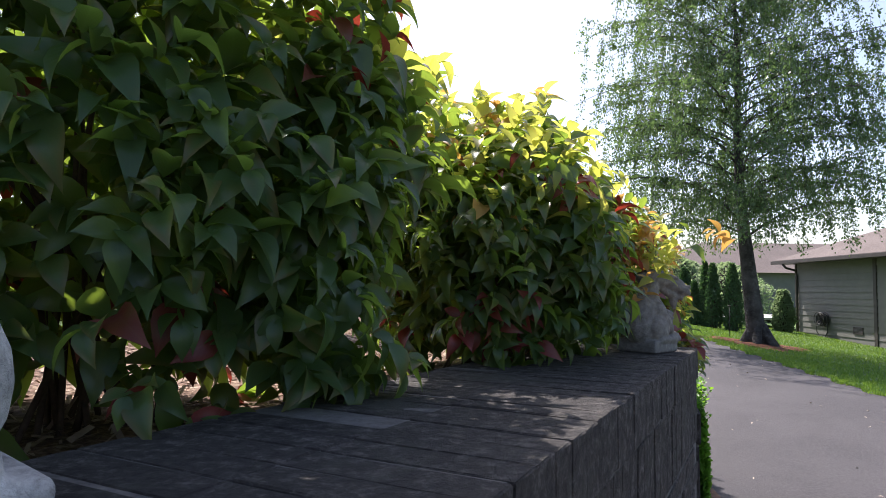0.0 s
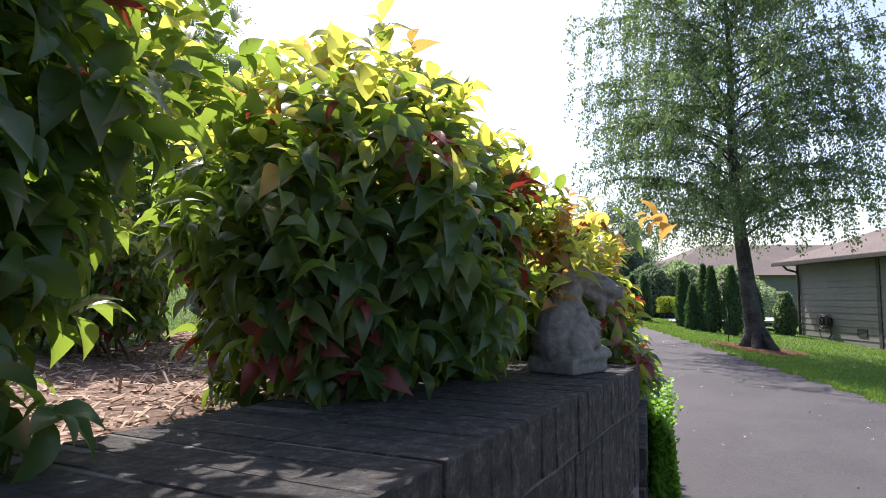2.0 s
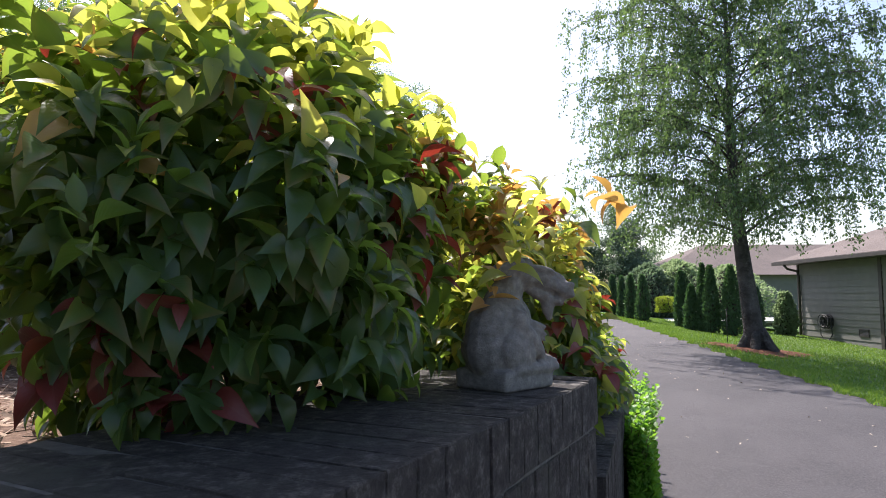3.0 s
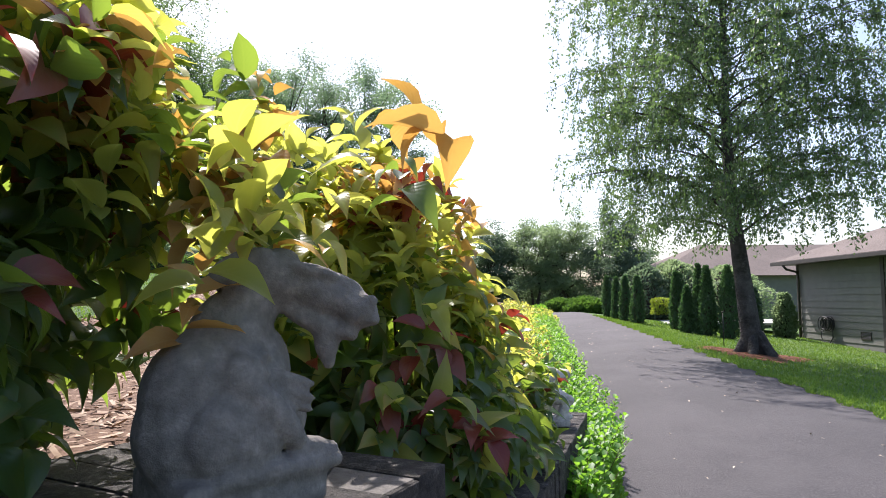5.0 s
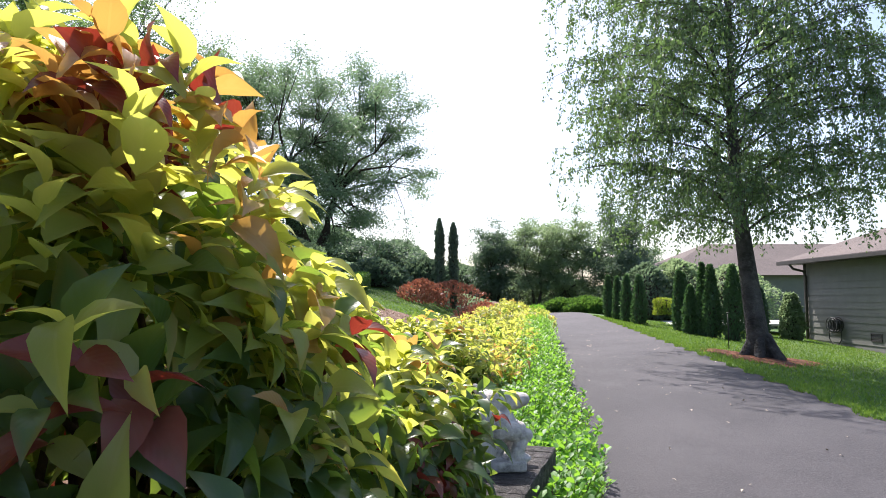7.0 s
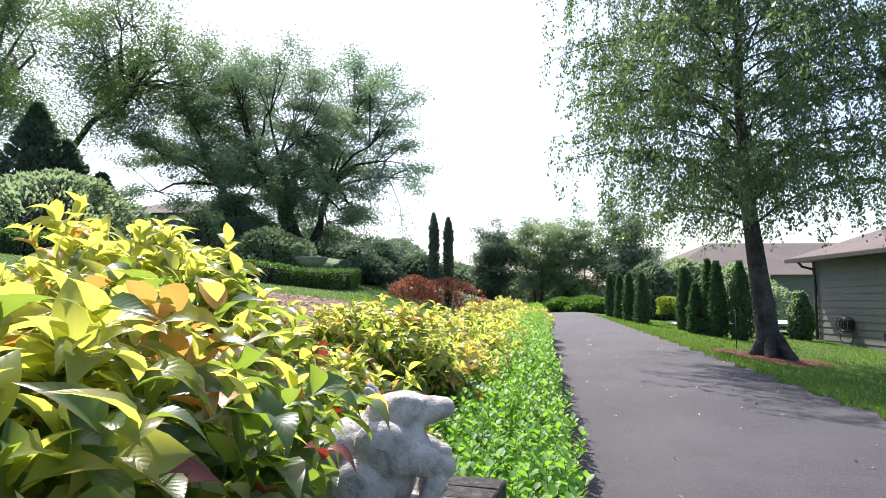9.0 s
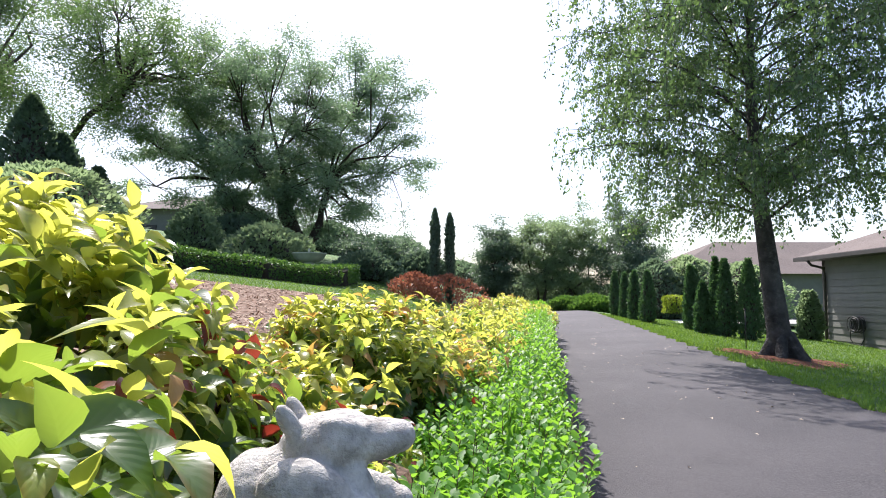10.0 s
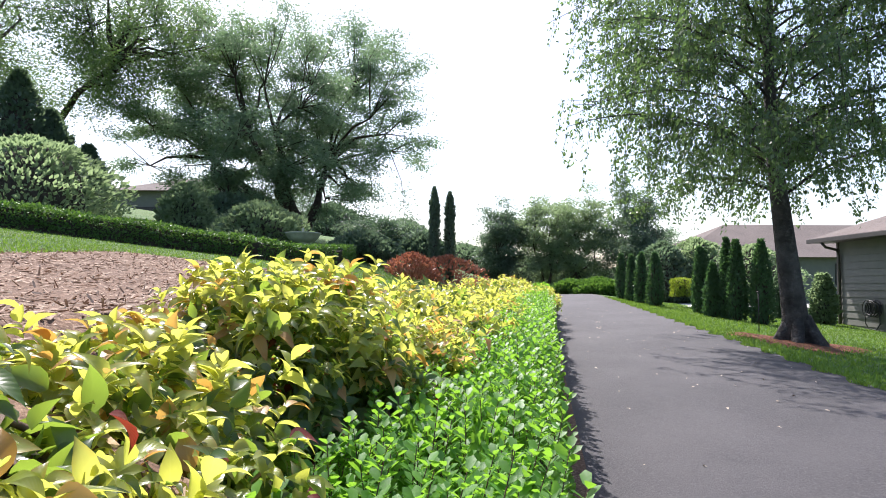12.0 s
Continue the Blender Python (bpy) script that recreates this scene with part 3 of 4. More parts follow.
# ---- shrubs ----
def bush_surface(n, c, r, seed, low=-0.55):
    """Points on a bumpy dome and the way out of it there."""
    rng = np.random.default_rng(seed)
    d = unit(rng.normal(0, 1, (n * 3, 3)))
    d = d[d[:, 2] > low][:n]
    bumps = np.array([noise.noise((v[0] * 2.3 + seed, v[1] * 2.3, v[2] * 2.3)) * 0.22 + noise.noise((v[0] * 6 + seed, v[1] * 6, v[2] * 6)) * 0.12 for v in d])
    k = (1 + bumps) * (1 - 0.35 * rng.random(len(d)) ** 2.2)
    p = np.array(c) + d * np.array(r) * k[:, None]
    out = unit(d / np.array(r))
    return p, out, rng


def single_leaf(material):
    me = bpy.data.meshes.new("leaf")
    me.from_pydata([tuple(v) for v in FINE[0]], [], FINE[1])
    me.materials.append(material)
    me.polygons.foreach_set("use_smooth", np.ones(len(me.polygons), dtype=bool))
    layer = me.uv_layers.new(name="leaf")
    for loop in me.loops:
        q = FINE[0][loop.vertex_index]
        layer.data[loop.index].uv = (0.5 + q[0] / 0.5, q[1])
    return me


LEAF_MESHES = [single_leaf(m) for m in (GREEN, YOUNG, ORANGE, RED)]


def smooth_step(v, a, b):
    v = np.clip((v - a) / (b - a), 0, 1)
    return v * v * (3 - 2 * v)


def nandina(c, r, sprigs, seed, young, label, size=0.075, shape=FINE, red=0.06, orange=0.12, low=-0.6, inner=0.25, single=0, extra=(), tufts=(), thin=0.0):
    """A shrub of arching twigs that end in rosettes of pointed leaves, with red and orange ones among them."""
    foot = ground_z(c[0], c[1]) - 0.02
    shrub = anchor("shrub", c[0], c[1], foot, label, "shrub", group="shrubs along the wall")
    c0 = (0, 0, c[2] - foot)
    p, out, rng = bush_surface(sprigs, c0, r, seed, low)
    up = np.array((0, 0, 1.0))
    if thin:
        stay = (p[:, 2] < c0[2] + 0.1 * r[2]) | (rng.random(len(p)) > thin)
        p, out = p[stay], out[stay]
    d = unit(out * 1.0 + up * 0.35 + rng.normal(0, 0.38, p.shape))
    # long shoots that stand out of the outline
    far = (rng.random(len(p)) < 0.07) & (out[:, 2] > 0.45)
    p[far] += d[far] * rng.uniform(0.03, 0.1, (np.sum(far), 1))
    # tufts of young shoots that stand out of the dome
    colours = []
    for x, y, z, wide, count, kinds in tufts:
        p = np.vstack([p, np.array((x - c[0], y - c[1], z - foot)) + rng.normal(0, 1, (count, 3)) * (wide, wide, wide * 0.6)])
        d = np.vstack([d, unit(np.array((0.1, -0.1, 0.9)) + rng.normal(0, 0.45, (count, 3)))])
        out = np.vstack([out, np.tile((0, 0, 1.0), (count, 1))])
        colours += list(rng.choice(kinds, count))
    m = 7
    pos, al, nu, sz, ix = [], [], [], [], []
    h = (p[:, 2] - c0[2]) / r[2]
    for k in range(m):
        ang = rng.random(len(p)) * 0.9 + k * 2.4
        ref = unit(np.cross(d, np.array((0.3, 0.2, 0.9))))
        ref2 = np.cross(d, ref)
        side = ref * np.cos(ang)[:, None] + ref2 * np.sin(ang)[:, None]
        open_ = rng.uniform(0.7, 1.5, (len(p), 1)) * (1 - 0.06 * k)
        leaf_dir = unit(d * np.cos(open_) + side * np.sin(open_) - up * rng.uniform(-0.1, 0.75, (len(p), 1)) * (1 - smooth_step(h, 0.1, 0.95))[:, None])
        pos.append(p - d * (0.012 * (m - k)) * (size / 0.075))
        al.append(leaf_dir)
        nu.append(unit(up * 0.9 + d * 0.5 + out * 0.4 + rng.normal(0, 0.42, p.shape)))
        sz.append(size * rng.uniform(0.62, 1.2, len(p)) * (1 - 0.045 * k))
        kind = np.zeros(len(p), dtype=int)
        hy = h + rng.normal(0, 0.22, len(p)) + 0.14 * np.clip(out[:, 0], 0, 1)
        kind[hy > 1.0 - young] = 1
        patch = np.array([noise.noise((q[0] * 3.2 + seed, q[1] * 3.2, q[2] * 3.2)) for q in p])
        kind[(rng.random(len(p)) < orange * 2.2) & (kind == 1) & (patch > 0.0)] = 2
        kind[(rng.random(len(p)) < red * 3) & (patch < -0.12) & (h < 0.5)] = 3
        if colours:
            kind[-len(colours):] = colours
            sz[-1][-len(colours):] *= 0.85
        ix.append(kind)
    # inside of the shrub: darker old leaves
    q, o2, _ = bush_surface(int(sprigs * inner), c0, np.array(r) * 0.72, seed + 9, -0.8)
    for k in range(4):
        pos.append(q + rng.normal(0, 0.03, q.shape))
        al.append(unit(o2 + rng.normal(0, 0.7, q.shape)))
        nu.append(unit(up + rng.normal(0, 0.6, q.shape)))
        sz.append(size * rng.uniform(0.7, 1.2, len(q)))
        ix.append(np.zeros(len(q), dtype=int))
    pos, al, nu, sz, ix = np.vstack(pos), np.vstack(al), np.vstack(nu), np.concatenate(sz), np.concatenate(ix)
    near = np.flatnonzero((pos[:, 0] * 0.6 - pos[:, 1] * 0.8 > 0.35 * r[0]) & (pos[:, 2] > c0[2] - 0.3 * r[2]))
    apart = rng.permutation(near)[:single]
    for q in apart:
        y_ = Vector(al[q]).normalized()
        x_ = y_.cross(Vector(nu[q])).normalized()
        one = new("leaf", LEAF_MESHES[ix[q]])
        one.parent = shrub
        one.matrix_basis = Matrix.Translation(Vector(pos[q])) @ Matrix((x_, y_, x_.cross(y_))).transposed().to_4x4() @ Matrix.Scale(sz[q], 4)
    keep = np.ones(len(pos), dtype=bool)
    keep[apart] = False
    pos, al, nu, sz, ix = pos[keep], al[keep], nu[keep], sz[keep], ix[keep]
    leaves("foliage", pos, al, nu, sz, shape, [GREEN, YOUNG, ORANGE, RED], shrub, ix, curl=0.22)
    for k in range(22):
        bm = bmesh.new()
        j = int(rng.integers(len(p)))
        e = Vector(c0).lerp(Vector(p[j]), 0.6)
        s = Vector((rng.normal(0, 0.09), rng.normal(0, 0.09), 0.0))
        mid = s.lerp(e, 0.5) + Vector((0, 0, 0.1)) - Vector((e.x, e.y, 0)) * 0.12
        tube(bm, [s, mid, s.lerp(e, 0.8) + Vector((0, 0, 0.05)), e], [0.006, 0.005, 0.004, 0.002], 5, False)
        part("stem", bm, TWIG, shrub)
    for x, y, z, s in extra:
        one = new("leaf", LEAF_MESHES[3])
        one.parent = shrub
        one.matrix_basis = Matrix.Translation(Vector((x, y, z)) - Vector((c[0], c[1], foot))) @ Euler((radians(-50), radians(20), radians(-40))).to_matrix().to_4x4() @ Matrix.Scale(s, 4)
    return shrub


nandina((-0.49, 1.5, 1.9), (0.63, 0.45, 0.7), 950, 11, 0.2, "tall dark green shrub with pointed leaves overhanging the wall", 0.09, red=0.05, orange=0.05, low=-0.72, inner=0.4, single=220, thin=0.25, tufts=[(0.02, 1.85, 2.1, 0.1, 40, (0, 0, 1))])
nandina((-0.92, 3.9, 2.2), (0.62, 0.42, 0.72), 800, 17, 0.4, "light green shrub at the back of the bed", 0.07, red=0.02, low=-0.7)
nandina((-0.9, 3.3, 1.7), (0.36, 0.28, 0.3), 300, 19, 0.5, "low light green shrub at the far side of the bed", 0.07, red=0.02, low=-0.7)
nandina((0.32, 2.3, 1.78), (0.42, 0.52, 0.47), 800, 23, 0.52, "green shrub with reddish leaves behind the wall cap", 0.078, red=0.08, orange=0.16, low=-0.78, inner=0.5, single=260, thin=0.3, tufts=[(0.66, 2.5, 1.95, 0.09, 60, (0, 1, 1, 1, 2)), (0.8, 2.5, 1.84, 0.09, 60, (0, 1, 1, 1, 2))])
nandina((0.9, 3.08, 1.48), (0.35, 0.42, 0.42), 760, 31, 0.68, "shrub with yellow and orange young leaves above the low wall", 0.072, red=0.07, orange=0.05, inner=0.35, low=-0.5, single=260, thin=0.5, tufts=[(1.0, 2.9, 1.86, 0.05, 36, (1, 2, 2, 3)), (0.9, 2.98, 1.92, 0.06, 40, (1, 1, 2, 2)), (0.75, 2.9, 1.88, 0.1, 40, (0, 1, 1))])
nandina((1.08, 3.64, 1.33), (0.33, 0.42, 0.26), 480, 37, 0.26, "low spilling yellow-tipped shrub on the low wall", 0.068, low=-0.25, inner=0.1, single=120)
nandina((0.84, 4.36, 1.37), (0.42, 0.44, 0.34), 680, 41, 0.68, "shrub covered in bright yellow-green young leaves", 0.07, red=0.03, orange=0.05, single=200)
nandina((1.05, 4.98, 1.13), (0.42, 0.4, 0.26), 560, 43, 0.62, "low shrub with yellow-green and bronze leaves", 0.064, red=0.04, orange=0.06, single=220, extra=[(1.35, 4.58, 1.34, 0.062)])
nandina((1.1, 4.55, 1.13), (0.36, 0.34, 0.22), 420, 44, 0.6, "low spreading shrub with yellow-green and bronze leaves", 0.062, red=0.04, orange=0.06, low=-0.3, single=120)
nandina((1.15, 5.91, 1.15), (0.5, 0.5, 0.42), 800, 47, 0.62, "rounded shrub with yellow-green tips on the bank", 0.064, inner=0.5, single=200)
nandina((1.46, 6.51, 1.03), (0.4, 0.5, 0.36), 560, 53, 0.72, "green shrub with yellow tips beside the hedge", 0.066, PLAIN, inner=0.4)
for k, (x, y, z, w) in enumerate([(1.35, 7.25, 1.17, 0.45), (1.7, 7.85, 1.09, 0.42), (1.6, 8.85, 1.17, 0.5), (1.95, 9.45, 1.05, 0.42), (2.1, 10.45, 1.07, 0.46), (2.3, 11.45, 1.03, 0.46), (2.5, 12.5, 1.05, 0.48), (2.65, 13.6, 1.09, 0.5), (2.0, 11.75, 1.22, 0.5), (2.9, 14.7, 1.12, 0.5), (2.5, 15.4, 1.25, 0.5), (3.12, 15.8, 1.12, 0.48), (3.3, 17.0, 1.12, 0.48), (2.8, 17.4, 1.3, 0.5)]):
    nandina((x, y, z), (w, w * 1.2, 0.32), 440, 61 + k, 0.85, "yellow-green shrub in the row along the hedge", 0.075, PLAIN, orange=0.06)


# ---- box hedge along the drive ----
def hedge_right(y):
    return 1.228 + 0.14 * y - 0.24 * np.maximum(0, 4.46 - y)


def hedge_top(y):
    return 0.95 + 0.026 * y


def box_hedge():
    hedge = anchor("box_hedge", 1.7, 3.5, ground_z(1.7, 3.5), "clipped bright green box hedge edging the drive", "hedge")
    o = np.array((1.7, 3.5, ground_z(1.7, 3.5)))
    n = 90000
    y = 3.6 + 15.75 * RNG.random(n) ** 1.9
    right = hedge_right(y) + 0.03 * np.sin(y * 4.1) + 0.02 * np.sin(y * 9.7)
    left = np.where(y < 4.3, np.minimum(1.13 + 0.32 * (y - 2.6), right - 0.08), right - 0.56)
    half = (right - left) / 2
    top = hedge_top(y) + 0.025 * np.sin(y * 3.3 + 1) + 0.03 * np.sin(y * 8.1)
    ang = RNG.random(n) * math.pi
    k = 1 - 0.3 * RNG.random(n) ** 1.5
    px = (left + right) / 2 + half * np.sign(np.cos(ang)) * np.abs(np.cos(ang)) ** 0.6 * k
    foot = np.array([drive_z(c, b) for c, b in zip(px, y)])
    pz = foot + (top - foot) * np.abs(np.sin(ang)) ** 0.75 * k
    p = np.stack([px, y, pz], 1) - o
    d = unit(np.stack([np.cos(ang) * 0.9, RNG.normal(0, 0.5, n), np.sin(ang) + 0.5], 1) + RNG.normal(0, 0.5, (n, 3)))
    leaves("foliage", p, d, unit(np.array((0, 0, 1.0)) + RNG.normal(0, 0.5, (n, 3))), RNG.uniform(0.022, 0.04, n) * (1 + 0.05 * (y - 3)), ROUND, [BOX], hedge)
    # upright shoots with opposite leaves
    P, A, U, S = [], [], [], []
    bm = bmesh.new()
    for _ in range(2600):
        yy = 3.6 + 9 * random.random() ** 1.4
        wide = 0.52 if yy > 4.3 else 0.2
        xx = hedge_right(yy) - 0.03 - random.random() * wide
        if yy < 4.3:
            xx = max(xx, 1.14 + 0.32 * (yy - 2.6))
        b = Vector((xx, yy, hedge_top(yy) + random.uniform(-0.16, -0.02))) - Vector(o)
        lean = Vector((random.gauss(0.1, 0.25), random.gauss(0, 0.25), 1)).normalized()
        L = random.uniform(0.05, 0.17)
        tube(bm, [b, b + lean * L], [0.002, 0.001], 3, False)
        for j in range(9):
            q = b + lean * L * (j + 1) / 9
            w = j * 1.3 + random.random()
            for sgn in (1, -1):
                P.append(q)
                A.append(Vector((math.cos(w) * sgn, math.sin(w) * sgn, 0.7)))
                U.append(Vector((0, 0, 1)) + Vector((random.gauss(0, .3), random.gauss(0, .3), 0)))
                S.append(random.uniform(0.022, 0.038))
    leaves("new_growth", [tuple(v) for v in P], [tuple(v) for v in A], [tuple(v) for v in U], S, ROUND, [BOX], hedge)
    tagged(part("twig_work", bm, TWIG, hedge), kind="stuff")


box_hedge()


# ---- trees ----
def bez(a, b, c, t):
    return a * (1 - t) ** 2 + b * (2 * t * (1 - t)) + c * t * t


def birch():
    base = Vector((7.12, 14.2, ground_z(7.12, 14.2) - 0.03))
    tree = anchor("birch_tree", *base, "tall weeping birch with grey bark and hanging leafy twigs", "tree")
    rnd = random.Random(5)
    axis = [Vector((0, 0, 0)), Vector((-0.05, 0, 0.5)), Vector((-0.17, 0, 1.6)), Vector((-0.32, 0, 3.0)), Vector((-0.36, 0.05, 4.6)), Vector((-0.34, 0, 6.3)), Vector((-0.42, 0, 8.0)), Vector((-0.4, 0, 9.8))]
    bm = bmesh.new()
    tube(bm, axis, [0.26, 0.19, 0.155, 0.12, 0.085, 0.055, 0.035, 0.012], 14)
    for k in range(6):
        w = k * 1.05
        tube(bm, [Vector((0.1 * math.cos(w), 0.1 * math.sin(w), 0.45)), Vector((0.28 * math.cos(w), 0.28 * math.sin(w), 0.12)), Vector((0.5 * math.cos(w), 0.5 * math.sin(w), -0.06))], [0.1, 0.1, 0.04], 7)
    part("trunk", bm, BARK, tree)

    def on_axis(h):
        for a, b in zip(axis, axis[1:]):
            if a.z <= h <= b.z:
                return a.lerp(b, (h - a.z) / (b.z - a.z))
        return axis[-1].copy()

    P, A, U, S = [], [], [], []

    def leaf_at(q, down, s):
        P.append(tuple(q))
        A.append((rnd.gauss(0, 0.6), rnd.gauss(0, 0.6), -down + rnd.gauss(0, 0.4)))
        U.append((rnd.gauss(0, 1), rnd.gauss(0, 1), rnd.gauss(0, 0.6)))
        S.append(s * rnd.uniform(0.7, 1.3))

    for i in range(90):
        bm = bmesh.new()
        h = 2.3 + 7.2 * (i + rnd.random()) / 90
        az_ = i * 2.4 + rnd.gauss(0, 0.3)
        reach = (4.1 if h < 6 else 4.1 - (h - 6) * 0.55) * rnd.uniform(0.55, 1.0) * (0.8 if h < 3 else 1.0)
        s = on_axis(h)
        e = s + Vector((math.cos(az_) * reach, math.sin(az_) * reach, rnd.uniform(-0.35, 0.75)))
        m = s.lerp(e, 0.5) + Vector((0, 0, rnd.uniform(0.6, 1.2)))
        pts = [bez(s, m, e, t / 7) for t in range(8)]
        r0 = 0.03 * (1 - (h - 2) / 11)
        tube(bm, pts, [r0 * (1 - 0.12 * t) for t in range(8)], 5, False)
        for j in range(25):
            t = 0.12 + 0.78 * rnd.random()
            q = bez(s, m, e, t)
            w = az_ + rnd.uniform(-1.4, 1.4)
            o = q + Vector((math.cos(w), math.sin(w), rnd.uniform(-0.2, 0.3))) * rnd.uniform(0.15, 0.8)
            drop = rnd.uniform(0.3, 1.25 if i % 3 else 2.3) * (0.5 + 0.5 * t) * (1.0 if h < 6.5 else 0.75)
            low = o + Vector((math.cos(w) * 0.15, math.sin(w) * 0.15, -drop))
            if low.z < 2.0:
                low.z = 2.0 + rnd.random() * 0.4
            tw = [q, o, o.lerp(low, 0.5), low]
            tube(bm, tw, [0.006, 0.004, 0.003, 0.002], 3, False)
            for a, b, c in ((q, o, 15), (o, low, 30)):
                for _ in range(int(c * (0.6 + drop * 1.0))):
                    f = rnd.random()
                    leaf_at(a.lerp(b, f) + Vector((rnd.gauss(0, 0.042), rnd.gauss(0, 0.042), rnd.gauss(0, 0.04))), 0.8, 0.069)
        part("limb", bm, BARK, tree)
    leaves("crown", P, A, U, S, DIAMOND, [BIRCH_LEAF], tree)
    # mulch ring
    verts, faces = [(0, 0, 0.09)], []
    for j in range(1, 5):
        for k in range(28):
            w = k * 2 * math.pi / 28
            rr = (0.28 * j) * (1 + 0.22 * math.sin(3 * w + 1) + 0.1 * math.sin(7 * w))
            x, y = rr * math.cos(w), rr * math.sin(w)
            verts.append((x, y, ground_z(base.x + x, base.y + y) - base.z + 0.05 * (1 - j / 4) + (0.012 if j < 4 else -0.02)))
    for k in range(28):
        faces.append((0, 1 + k, 1 + (k + 1) % 28))
        for j in range(3):
            a, b = 1 + j * 28 + k, 1 + j * 28 + (k + 1) % 28
            faces.append((a, a + 28, b + 28, b))
    ring = mesh_part("mulch_ring", verts, faces, [RED_MULCH], smooth_shade=True)
    ring.matrix_basis = Matrix.Translation(base)
    tagged(ring, "ring of reddish bark mulch around the birch", "mulch", kind="structure")


birch()


def broad_tree(name, base, centre, radii, label, stems=5, clumps=120, per=180, leaf=0.16, spread=0.5, material=None, bark=None, trunk=0.2, seed=1, hollow=0.45, sink=True, droop=0.0, flat=0.5):
    """A broad tree: stems that fork towards clumps of leaves, with gaps between the clumps."""
    rng = np.random.default_rng(seed)
    rnd = random.Random(seed)
    z = ground_z(base[0], base[1]) - 0.05 if sink else base[2]
    tree = anchor(name, base[0], base[1], z, label, "tree")
    o = Vector((base[0], base[1], z))
    c = Vector(centre) - o
    d = unit(rng.normal(0, 1, (clumps, 3)))
    k = hollow + (1 - hollow) * rng.random(clumps) ** 0.6
    bumps = np.array([1 + 0.5 * noise.noise((v[0] * 2 + seed, v[1] * 2, v[2] * 2)) for v in d])
    heads = np.array(c) + d * np.array(radii) * (k * bumps)[:, None]
    bm = bmesh.new()
    forks = []
    for s in range(stems):
        w = s * 2 * math.pi / stems + rnd.random()
        f = Vector((math.cos(w) * radii[0] * 0.35, math.sin(w) * radii[1] * 0.35, c.z - radii[2] * rnd.uniform(0.1, 0.45)))
        f.x += c.x
        f.y += c.y
        a = Vector((math.cos(w), math.sin(w), 0)) * trunk * (0.5 if stems > 1 else 0)
        wob = Vector((rnd.gauss(0, 1), rnd.gauss(0, 1), 0)) * f.z * 0.07
        m = a.lerp(f, 0.45) + Vector((0, 0, 0.08 * f.z)) - wob
        tube(bm, [a, a.lerp(m, 0.35) + wob * 0.6, m, m.lerp(f, 0.5) + wob * 0.8, f], [trunk, trunk * 0.8, trunk * 0.62, trunk * 0.5, trunk * 0.38], 8)
        forks.append(f)
    part("trunk", bm, bark or DARK_BARK, tree)
    knots = []
    for q in heads[rng.permutation(clumps)[: max(6, clumps // 6)]]:
        q = Vector(q)
        f = min(forks, key=lambda v: (v - q).length)
        k_ = f.lerp(q, rnd.uniform(0.45, 0.7))
        m = f.lerp(k_, 0.5) + Vector((rnd.gauss(0, 0.12), rnd.gauss(0, 0.12), 0.14)) * (k_ - f).length
        bm = bmesh.new()
        tube(bm, [f, f.lerp(m, 0.6), m.lerp(k_, 0.3), k_], [trunk * 0.34, trunk * 0.28, trunk * 0.22, trunk * 0.13], 6, False)
        part("limb", bm, bark or DARK_BARK, tree)
        knots.append(k_)
    bm = bmesh.new()
    roots = []
    for h in heads:
        h = Vector(h)
        f = min(knots, key=lambda q: (q - h).length)
        m = f.lerp(h, 0.55) + Vector((rnd.gauss(0, 0.1), rnd.gauss(0, 0.1), 0.14)) * (h - f).length
        tube(bm, [f, m, h], [trunk * 0.11, trunk * 0.07, trunk * 0.02], 4, False)
        roots.append(tuple(m))
    tagged(part("twig_work", bm, bark or DARK_BARK, tree), kind="stuff")
    n = clumps * per
    f = rng.random((n, 1)) ** 0.7
    src = np.repeat(heads, per, axis=0) * f + np.repeat(np.array(roots), per, axis=0) * (1 - f)
    off = rng.normal(0, 1, (n, 3)) * spread * np.array((1.1, 1.1, flat))
    off[:, 2] -= droop * np.abs(rng.normal(0, 1, n))
    leaves("crown", src + off, rng.normal(0, 1, (n, 3)) * (1, 1, 0.6) - (0, 0, 0.3), rng.normal(0, 1, (n, 3)) + (0, 0, 0.9), leaf * rng.uniform(0.6, 1.3, n), DIAMOND, [material or LOCUST_LEAF], tree)
    return tree


